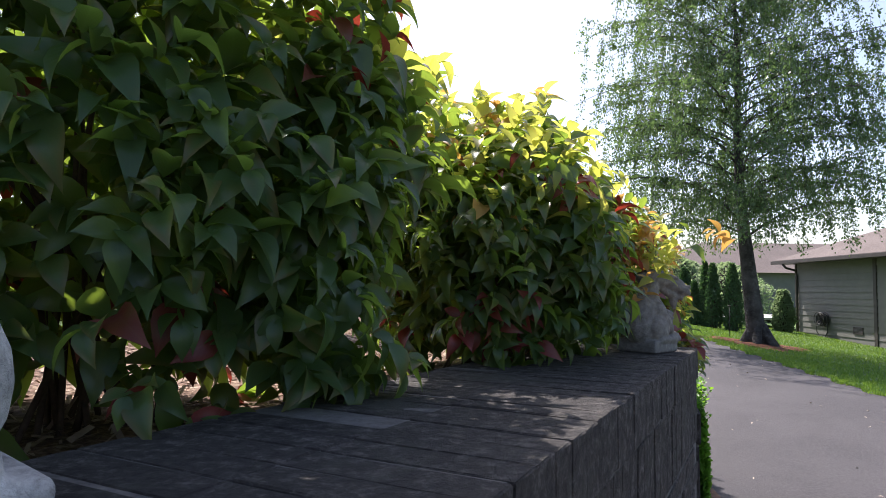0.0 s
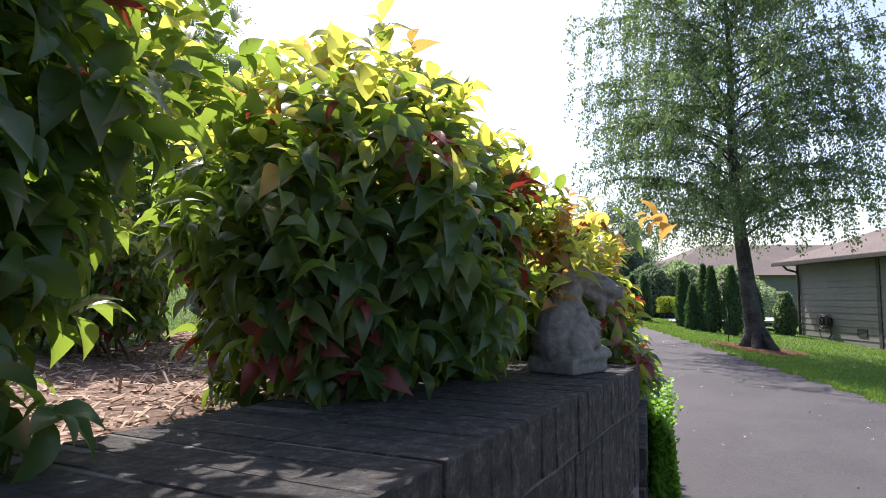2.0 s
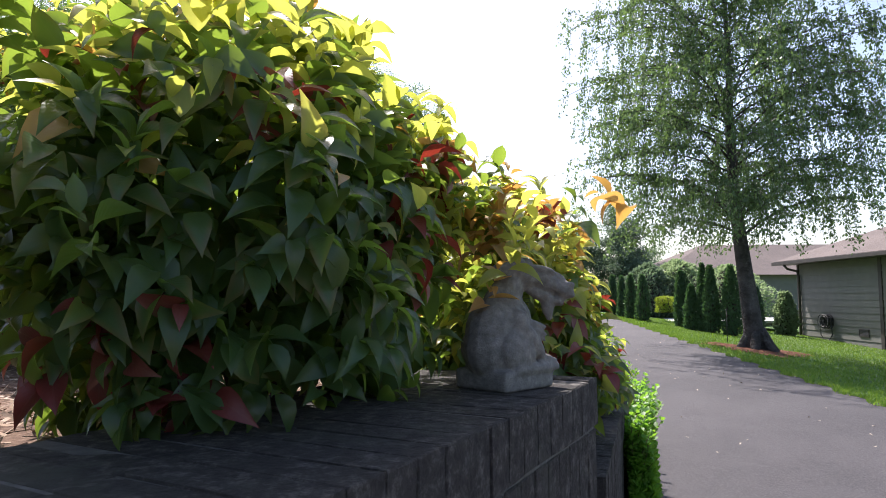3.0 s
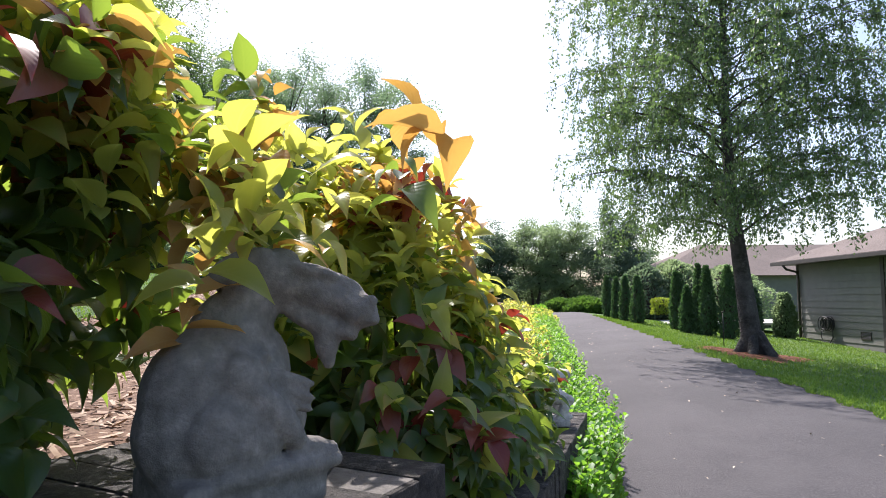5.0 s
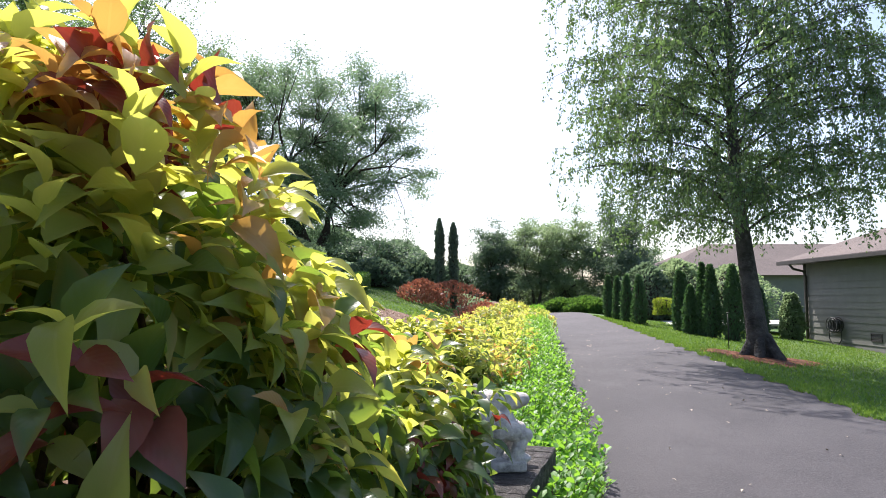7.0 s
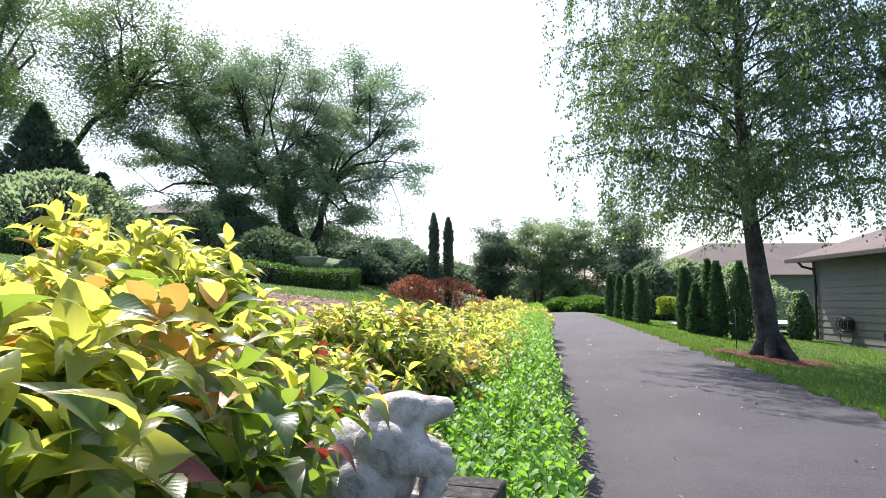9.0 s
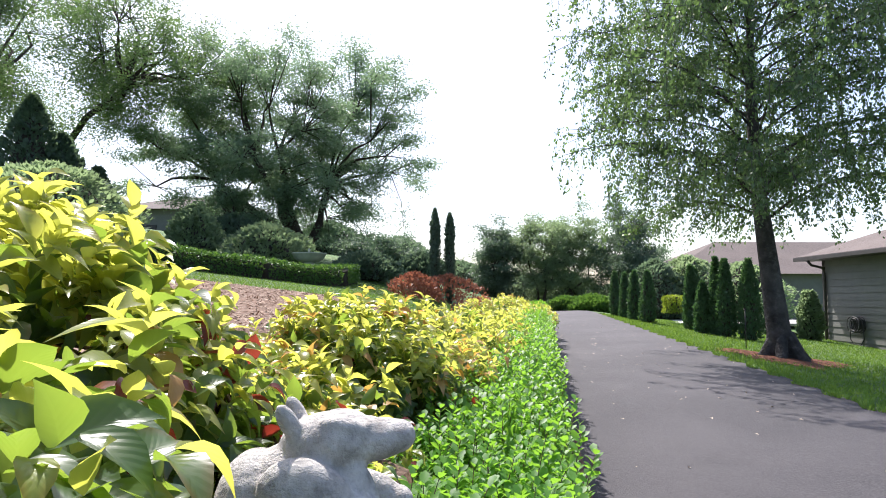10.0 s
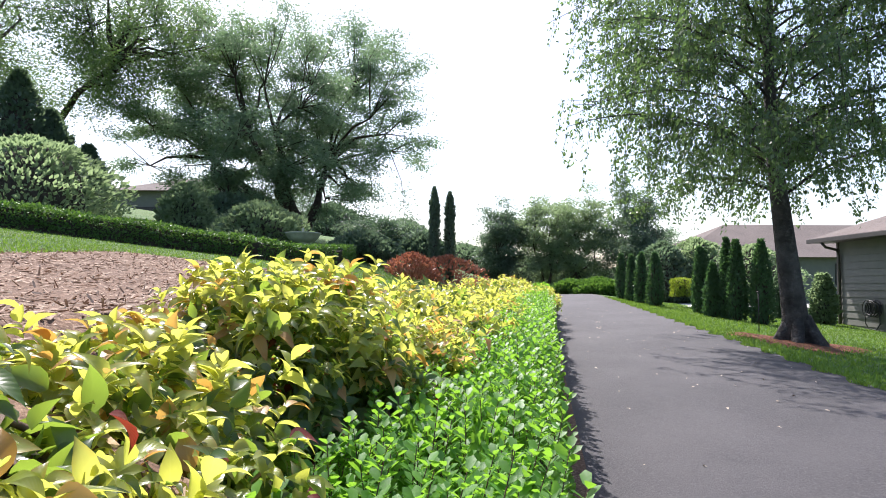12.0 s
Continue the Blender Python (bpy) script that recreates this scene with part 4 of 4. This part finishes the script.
broad_tree("spreading_tree", (-3.4, 24.0, 0), (-4.45, 24.0, 6.45), (5.4, 4.0, 3.8), "broad many-stemmed tree with airy pale green foliage", 8, 440, 460, 0.082, 0.21, LOCUST_LEAF, trunk=0.18, seed=3, hollow=0.25, flat=0.5)
broad_tree("tall_tree", (-12.4, 22.0, 0), (-10.6, 22.0, 9.2), (5.8, 3.8, 3.0), "tall dark tree with drooping leafy branches", 2, 270, 400, 0.085, 0.22, BIRCH_LEAF, trunk=0.18, seed=5, droop=0.4)
for k, (x, y, z, rx, rz, m, lab) in enumerate([
    (7.2, 44, 4.3, 2.4, 2.9, PALELEAF, "rounded pale green tree beyond the drive"), (9.6, 45, 4.7, 2.6, 3.1, PALELEAF, "large pale green tree beyond the drive"),
    (12.4, 43, 4.5, 2.3, 3.0, DARKLEAF, "broad dark green tree beyond the drive"), (4.3, 44, 4.0, 1.7, 2.9, DARKLEAF, "dark bushy pine beyond the drive"),
    (-1.9, 40, 3.6, 2.1, 1.6, DARKLEAF, "dark green tree beyond the garden"), (-4.2, 42, 4.0, 1.6, 1.5, DARKLEAF, "dark shrubby tree beyond the garden"),
    (16.5, 52, 3.6, 2.4, 2.0, LOCUST_LEAF, "far green tree by the roofs"), (1.8, 50, 2.6, 2.5, 1.7, DARKLEAF, "far dark green tree beyond the drive")]):
    broad_tree("background_tree", (x, y, 0), (x, y, z), (rx, rx * 0.9, rz), lab, 3, 110, 220, 0.15, 0.27, m, trunk=0.12, seed=70 + k, hollow=0.25)


def leafy_body(name, x, y, profile, label, category, material, n=2600, leaf=0.09, group="", lean=0.7, foot=None, squash=1.0, seed=2, core=True, wob=1.0):
    """A dense plant turned round an upright axis: a profile of (height, radius), an added solid dark core that blocks
    light and leaves all over.
    """
    rng = np.random.default_rng(seed)
    z = ground_z(x, y) - 0.02 if foot is None else foot
    plant = anchor(name, x, y, z, label, category, group)
    hs, rs = np.array([a for a, _ in profile]), np.array([b for _, b in profile])
    h = hs[0] + (hs[-1] - hs[0]) * rng.random(n) ** 0.9
    w = rng.random(n) * 2 * math.pi
    r = np.interp(h, hs, rs)
    lump = np.array([1 + 0.3 * noise.noise((math.cos(a) * 1.6 + seed, math.sin(a) * 1.6, b * 2.2)) + 0.2 * noise.noise((math.cos(a) * 4 + seed, math.sin(a) * 4, b * 5)) for a, b in zip(w, h)])
    r = r * lump * (1 - 0.3 * rng.random(n) ** 2) * wob + r * (1 - wob)
    out = np.stack([np.cos(w), np.sin(w) * squash, np.zeros(n)], 1)
    p = out * r[:, None] + np.stack([np.zeros(n), np.zeros(n), h], 1)
    leaves("foliage", p, unit(out * (1 - lean) + np.array((0, 0, lean)) + rng.normal(0, 0.3, (n, 3))), unit(out + rng.normal(0, 0.5, (n, 3))), leaf * rng.uniform(0.6, 1.3, n), DIAMOND, [material], plant)
    # solid dark tube added inside to stop light passing between the leaves
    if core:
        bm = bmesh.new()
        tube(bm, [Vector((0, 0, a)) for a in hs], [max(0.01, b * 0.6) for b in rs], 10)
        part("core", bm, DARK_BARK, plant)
    return plant


def column(h, r):
    return [(0.02, r * 0.78), (0.12 * h, r), (0.4 * h, r * 0.95), (0.65 * h, r * 0.74), (0.86 * h, r * 0.4), (h, 0.02)]


for k, (x, y, h, r) in enumerate([(8.62, 18.6, 1.93, 0.24), (8.22, 19.0, 1.88, 0.22), (8.1, 19.25, 1.93, 0.15), (7.87, 19.5, 1.3, 0.2), (7.95, 20.5, 1.72, 0.2), (8.12, 20.7, 1.66, 0.18)]):
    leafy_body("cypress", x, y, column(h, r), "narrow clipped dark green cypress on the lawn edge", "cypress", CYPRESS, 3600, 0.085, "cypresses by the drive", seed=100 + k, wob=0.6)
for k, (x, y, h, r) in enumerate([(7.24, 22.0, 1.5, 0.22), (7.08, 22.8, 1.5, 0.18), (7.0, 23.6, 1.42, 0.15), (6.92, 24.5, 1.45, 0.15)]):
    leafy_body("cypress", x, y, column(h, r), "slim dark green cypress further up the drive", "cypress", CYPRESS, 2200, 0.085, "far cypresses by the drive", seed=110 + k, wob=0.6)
for k, (x, y, top) in enumerate([(1.1, 18.9, 3.72), (1.47, 19.1, 3.64)]):
    z = ground_z(x, y) - 0.03
    h = top - z
    leafy_body("poplar", x, y, [(0, 0.07), (0.1 * h, 0.1), (0.5 * h, 0.12), (0.8 * h, 0.115), (0.93 * h, 0.07), (h, 0.015)], "narrow columnar evergreen with ragged upright shoots", "columnar tree", DARKLEAF, 3600, 0.07, "pair of columnar trees", lean=0.92, seed=120 + k)


def dome(h, r):
    return [(0.0, r * 0.75), (0.25 * h, r), (0.6 * h, r * 0.9), (0.85 * h, r * 0.55), (h, 0.06)]


for k, (x, y, h, r, m, lab) in enumerate([
    (-6.2, 15.2, 1.6, 1.6, PALELEAF, "large pale green rhododendron behind the clipped hedge"), (-4.7, 18.5, 1.25, 0.6, PALELEAF, "small light green shrub on the slope"),
    (-4.7, 21.0, 1.15, 0.8, DARKLEAF, "dark rounded evergreen shrub on the slope"), (-2.9, 18.2, 1.05, 1.0, PALELEAF, "rounded mid-green shrub behind the bowl"),
    (-0.6, 19.2, 0.7, 0.8, DARKLEAF, "dark green shrub beside the bowl"), (0.6, 23.0, 0.9, 0.8, DARKLEAF, "dark twiggy shrub beyond the lawn"),
    (7.6, 31.0, 0.75, 1.1, CLIPPED, "low rounded green shrub at the top of the drive"), (6.5, 31.5, 0.6, 0.8, CLIPPED, "low rounded green shrub beside the drive"),
    (11.85, 21.9, 1.4, 0.28, PALELEAF, "loose light green shrub at the house corner"), (11.1, 22.5, 1.5, 0.25, DARKLEAF, "thin twiggy shrub near the house"),
    (10.6, 28.0, 2.5, 1.5, PALELEAF, "grey-green shrub in front of the far roof"), (13.6, 30.0, 2.7, 1.9, PALELEAF, "broad grey-green shrub in front of the far roof"), (9.2, 27.5, 2.2, 1.1, DARKLEAF, "dark green shrub behind the cypresses")]):
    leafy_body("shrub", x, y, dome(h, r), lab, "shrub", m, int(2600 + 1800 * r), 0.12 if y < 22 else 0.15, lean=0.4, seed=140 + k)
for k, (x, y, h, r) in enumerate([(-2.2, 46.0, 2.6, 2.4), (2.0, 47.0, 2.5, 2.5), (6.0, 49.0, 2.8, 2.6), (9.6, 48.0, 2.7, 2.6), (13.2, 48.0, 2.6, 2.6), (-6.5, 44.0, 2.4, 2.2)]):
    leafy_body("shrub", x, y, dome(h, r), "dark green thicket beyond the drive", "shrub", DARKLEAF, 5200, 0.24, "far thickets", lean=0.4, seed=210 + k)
for k, (x, y, h, r) in enumerate([(1.4, 18.6, 0.7, 0.8), (2.2, 17.4, 0.5, 0.6), (3.15, 16.6, 0.35, 0.3), (0.7, 17.4, 0.55, 0.5)]):
    leafy_body("shrub", x, y, dome(h, r), "dark red and bronze leaved shrub in the bed", "shrub", BARBERRY, 1500, 0.085, "red shrubs", lean=0.6, seed=170 + k, core=False, wob=1.2)
leafy_body("clipped_shrub", 8.4, 23.2, [(0, 0.34), (0.1, 0.36), (0.42, 0.35), (0.52, 0.3), (0.55, 0.05)], "small lime green clipped shrub on the far lawn", "shrub", LIME, 2200, 0.06, seed=180, foot=1.1)


for k, (x, y, h, r) in enumerate([(-9.9, 20.0, 3.6, 1.1), (-9.3, 20.4, 2.7, 1.0), (-8.6, 21.0, 1.9, 0.6), (-11.5, 19.5, 3.4, 1.2)]):
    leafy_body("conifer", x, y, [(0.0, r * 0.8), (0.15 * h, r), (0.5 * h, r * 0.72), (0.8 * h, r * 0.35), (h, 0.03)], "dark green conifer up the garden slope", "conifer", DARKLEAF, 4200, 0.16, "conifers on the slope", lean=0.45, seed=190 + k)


def clipped_hedge(points, height, thick, label, seed):
    """A clipped hedge that runs along a line of points on the slope."""
    rng = np.random.default_rng(seed)
    o = np.array((*points[0], ground_z(*points[0])))
    hedge = anchor("clipped_hedge", *o, label, "hedge", "clipped hedges")
    pts = [Vector((*q, 0)) for q in points]
    P, A, U = [], [], []
    bm = bmesh.new()
    for a, b in zip(pts, pts[1:]):
        L = (b - a).length
        d = (b - a).normalized()
        nrm = Vector((-d.y, d.x, 0))
        steps = max(2, int(L / 0.5))
        prev = None
        for k in range(steps + 1):
            q = a.lerp(b, k / steps)
            z = ground_z(q.x, q.y)
            ring = [bm.verts.new(q + nrm * s * (thick / 2 - 0.05) + Vector((0, 0, z + e)) - Vector(o)) for s, e in ((-1, -0.05), (-1, height - 0.06), (1, height - 0.06), (1, -0.05))]
            if prev:
                for j in range(3):
                    bm.faces.new((prev[j], prev[j + 1], ring[j + 1], ring[j]))
            if k in (0, steps):
                bm.faces.new(ring)
            prev = ring
        n = int(L * 2600)
        for _ in range(n):
            q = a.lerp(b, rng.random())
            z = ground_z(q.x, q.y)
            if rng.random() < 0.4:
                s, e, out = rng.uniform(-1, 1), height, Vector((0, 0, 1))
            else:
                s = 1 if rng.random() < 0.4 else -1
                e, out = height * rng.random(), nrm * s
            e += 0.02 * math.sin(q.x * 5) + 0.015 * rng.normal()
            P.append(tuple(q + nrm * s * thick / 2 + Vector((0, 0, z + e)) - Vector(o)))
            A.append(tuple(out * 0.7 + Vector(rng.normal(0, 0.6, 3))))
            U.append(tuple(out + Vector(rng.normal(0, 0.6, 3))))
    bmesh.ops.recalc_face_normals(bm, faces=bm.faces)
    part("core", bm, DARK_BARK, hedge)
    leaves("foliage", P, A, U, rng.uniform(0.03, 0.065, len(P)), DIAMOND, [CLIPPED], hedge)


clipped_hedge([(-9.4, 10.8), (-5.3, 13.0), (-2.15, 15.3)], 0.34, 0.6, "long clipped green hedge on the lawn", 200)
clipped_hedge([(-2.1, 15.34), (-0.95, 16.6), (-0.9, 17.8)], 0.34, 0.6, "short curved clipped green hedge below the bowl", 201)


# ---- stone bowl ----
def spin(name, profile, material, parent=None, steps=28):
    verts, faces = [], []
    for r, z in profile:
        for k in range(steps):
            w = k * 2 * math.pi / steps
            verts.append((r * math.cos(w), r * math.sin(w), z))
    for i in range(len(profile) - 1):
        for k in range(steps):
            a, b = i * steps + k, i * steps + (k + 1) % steps
            faces.append((a, b, b + steps, a + steps))
    return mesh_part(name, verts, faces, [material], parent, smooth_shade=True)


BX, BY = -1.71, 17.6
urn = anchor("bird_bath", BX, BY, ground_z(BX, BY), "wide pale stone bowl on a pedestal behind the hedge", "bird bath")
spin("pedestal", [(0.2, 0.0), (0.2, 0.05), (0.14, 0.1), (0.11, 0.2), (0.14, 0.34)], URN_STONE, urn)
spin("bowl", [(0.12, 0.32), (0.24, 0.35), (0.33, 0.42), (0.375, 0.51), (0.39, 0.52), (0.39, 0.54), (0.355, 0.54), (0.3, 0.46), (0.02, 0.42)], URN_STONE, urn)
spin("finial", [(0.03, 0.42), (0.025, 0.58), (0.03, 0.62), (0.005, 0.66)], URN_STONE, urn)


# ---- houses ----
def roof_slab(bm, a, b, c, d, thick=0.1):
    """A sloping slab from its four upper corners."""
    top = [bm.verts.new(v) for v in (a, b, c, d)]
    low = [bm.verts.new(Vector(v) - Vector((0, 0, thick))) for v in (a, b, c, d)]
    bm.faces.new(top)
    bm.faces.new(low[::-1])
    for k in range(4):
        bm.faces.new((top[k], low[k], low[(k + 1) % 4], top[(k + 1) % 4]))


def near_house():
    x0, y1, y0 = 12.95, 23.0, 9.0
    z0, eave = -0.2, 3.1
    house = anchor("house", x0, y1, z0, "single-storey house with grey lap siding and brown shingle roof", "house")
    o = Vector((x0, y1, z0))
    bm = bmesh.new()
    box(bm, (0.03, y0 - y1, 0), (9, 0, eave), None)
    part("wall", bm, SIDING, house)
    lap = 0.2
    rows = int((eave - 0.35) / lap)
    for k in range(rows):
        z = 0.35 + k * lap
        bm = bmesh.new()
        v = [bm.verts.new(q) for q in ((-0.022, y0 - y1, z), (-0.022, -0.06, z), (0.0, -0.06, z + lap + 0.01), (0.0, y0 - y1, z + lap + 0.01), (0.03, y0 - y1, z), (0.03, -0.06, z))]
        bm.faces.new((v[0], v[3], v[2], v[1]))
        bm.faces.new((v[0], v[1], v[5], v[4]))
        bmesh.ops.recalc_face_normals(bm, faces=bm.faces)
        part("siding_board", bm, SIDING, house)
    for y, w in ((-0.03, 0.1), (-4.15, 0.14)):
        bm = bmesh.new()
        box(bm, (-0.04, y - w / 2, 0.2), (0.02, y + w / 2, eave - 0.02), bevel=0.004)
        part("corner_trim", bm, DARK_TRIM, house, "dark brown trim board")
    bm = bmesh.new()
    box(bm, (-0.012, y0 - y1, 0.0), (0.035, -0.01, 0.36))
    part("foundation", bm, CONCRETE, house)
    over = 0.55
    bm = bmesh.new()
    roof_slab(bm, (-over, y0 - y1, eave - 0.02), (-over, over, eave - 0.02), (5.0, -3.2, eave + 2.1), (5.0, y0 - y1, eave + 2.1), 0.12)
    roof_slab(bm, (-over, over, eave - 0.02), (10.5, over, eave - 0.02), (7.0, -3.2, eave + 2.1), (5.0, -3.2, eave + 2.1), 0.12)
    bmesh.ops.recalc_face_normals(bm, faces=bm.faces)
    part("roof", bm, SHINGLE, house, "brown asphalt shingle roof")
    bm = bmesh.new()
    box(bm, (-over - 0.08, y0 - y1, eave - 0.16), (-over + 0.02, over, eave - 0.04), bevel=0.01)
    part("gutter", bm, DARK_TRIM, house, "dark brown gutter")
    bm = bmesh.new()
    box(bm, (-over + 0.02, y0 - y1, eave - 0.15), (0.0, over - 0.02, eave - 0.125))
    part("soffit", bm, DARK_TRIM, house)
    bm = bmesh.new()
    tube(bm, [(-over - 0.02, -0.15, eave - 0.16), (-over + 0.1, -0.15, eave - 0.3), (-0.12, -0.15, eave - 0.38), (-0.07, -0.15, eave - 0.55), (-0.07, -0.15, 0.45)], [0.04] * 5, 8)
    part("downpipe", bm, DARK_TRIM, house, "dark brown downpipe")
    vy = -3.35
    vent = anchor("vent", -0.03, vy, 0.78, "", "")
    vent.parent = house
    bm = bmesh.new()
    for a, b in (((-0.01, -0.22, -0.11), (0.02, -0.2, 0.11)), ((-0.01, 0.2, -0.11), (0.02, 0.22, 0.11)), ((-0.01, -0.2, 0.09), (0.02, 0.2, 0.11)), ((-0.01, -0.2, -0.11), (0.02, 0.2, -0.09))):
        box(bm, a, b)
    part("frame", bm, DARK_TRIM, vent)
    for k in range(5):
        bm = bmesh.new()
        box(bm, (-0.006, -0.2, -0.008), (0.014, 0.2, 0.002), pose(0, 0, -0.07 + k * 0.035, 0, 25, 0))
        part("slat", bm, IRON, vent)
    # hose reel on the wall
    reel = anchor("hose_reel", x0 - 0.02, y1 - 1.75, 0.86, "black garden hose coiled on a wall reel", "hose reel")
    bm = bmesh.new()
    box(bm, (-0.02, -0.12, -0.12), (0.0, 0.12, 0.12), bevel=0.006)
    part("bracket", bm, IRON, reel)
    for k in range(7):
        bm = bmesh.new()
        rr = 0.17 + 0.022 * (k % 3)
        tube(bm, [(-0.05 - 0.03 * k, rr * math.cos(w * math.pi / 12), rr * math.sin(w * math.pi / 12)) for w in range(25)], [0.014] * 25, 6, False)
        part("hose_coil", bm, RUBBER, reel)
    bm = bmesh.new()
    tube(bm, [(-0.1, 0.2, 0), (-0.12, 0.34, -0.2), (-0.12, 0.34, -0.42), (-0.12, 0.2, -0.55), (-0.12, -0.1, -0.57), (-0.12, -0.26, -0.4), (-0.1, -0.2, -0.05)], [0.014] * 7, 6)
    part("hose_loop", bm, RUBBER, reel)
    for sx in (-0.04, -0.27):
        bm = bmesh.new()
        tube(bm, [(sx, 0.23 * math.cos(w * math.pi / 12), 0.23 * math.sin(w * math.pi / 12)) for w in range(25)], [0.01] * 25, 6, False)
        part("reel_rim", bm, IRON, reel)


near_house()


def hip_house(x0, x1, y0, y1, z, eave, ridge, label, inset=2.5):
    house = anchor("house", (x0 + x1) / 2, (y0 + y1) / 2, z, label, "house")
    c = Vector(((x0 + x1) / 2, (y0 + y1) / 2, z))
    bm = bmesh.new()
    box(bm, Vector((x0, y0, z)) - c, Vector((x1, y1, eave)) - c)
    part("wall", bm, SIDING, house)
    ym = (y0 + y1) / 2
    o = 0.5
    e = [Vector(v) - c for v in ((x0 - o, y0 - o, eave), (x1 + o, y0 - o, eave), (x1 + o, y1 + o, eave), (x0 - o, y1 + o, eave))]
    r = [Vector((x0 + inset, ym, ridge)) - c, Vector((x1 - inset, ym, ridge)) - c]
    bm = bmesh.new()
    v = [bm.verts.new(q) for q in e + r]
    for f in ((0, 1, 5, 4), (2, 3, 4, 5), (1, 2, 5), (3, 0, 4), (3, 2, 1, 0)):
        bm.faces.new([v[k] for k in f])
    part("roof", bm, SHINGLE, house, "brown shingle roof")
    for k in range(3):
        bm = bmesh.new()
        xx = x0 + (x1 - x0) * (k + 1) / 4
        box(bm, Vector((xx - 0.6, y0 - 0.04, z + 1.2)) - c, Vector((xx + 0.6, y0 + 0.02, min(eave - 0.3, z + 2.3))) - c, bevel=0.01)
        part("window", bm, DARK_TRIM, house)
    return house


hip_house(13.2, 30.0, 37.0, 46.0, 0.3, 2.9, 5.0, "far single-storey house with a wide brown roof", 4.0)
hip_house(-18.5, -10.5, 40.0, 47.0, 3.5, 6.7, 8.0, "distant house with a low roof behind the garden", 2.5)
# pale paved strip by the house
bm = bmesh.new()
box(bm, (8.8, 23.6, 0.72), (14.5, 27.5, 0.8))
tagged(part("pavement", bm, CONCRETE), "pale concrete paving beyond the lawn", "paving", kind="structure")
# thin garden stake by the birch
stake = anchor("garden_stake", 7.15, 15.6, ground_z(7.15, 15.6), "thin metal stake standing in the lawn", "stake")
bm = bmesh.new()
tube(bm, [(0, 0, -0.05), (0, 0, 0.75)], [0.009, 0.009], 6)
part("rod", bm, IRON, stake)
bm = bmesh.new()
tube(bm, [(-0.03, 0, 0.75), (0.03, 0, 0.76)], [0.012, 0.012], 6)
part("tip", bm, IRON, stake)
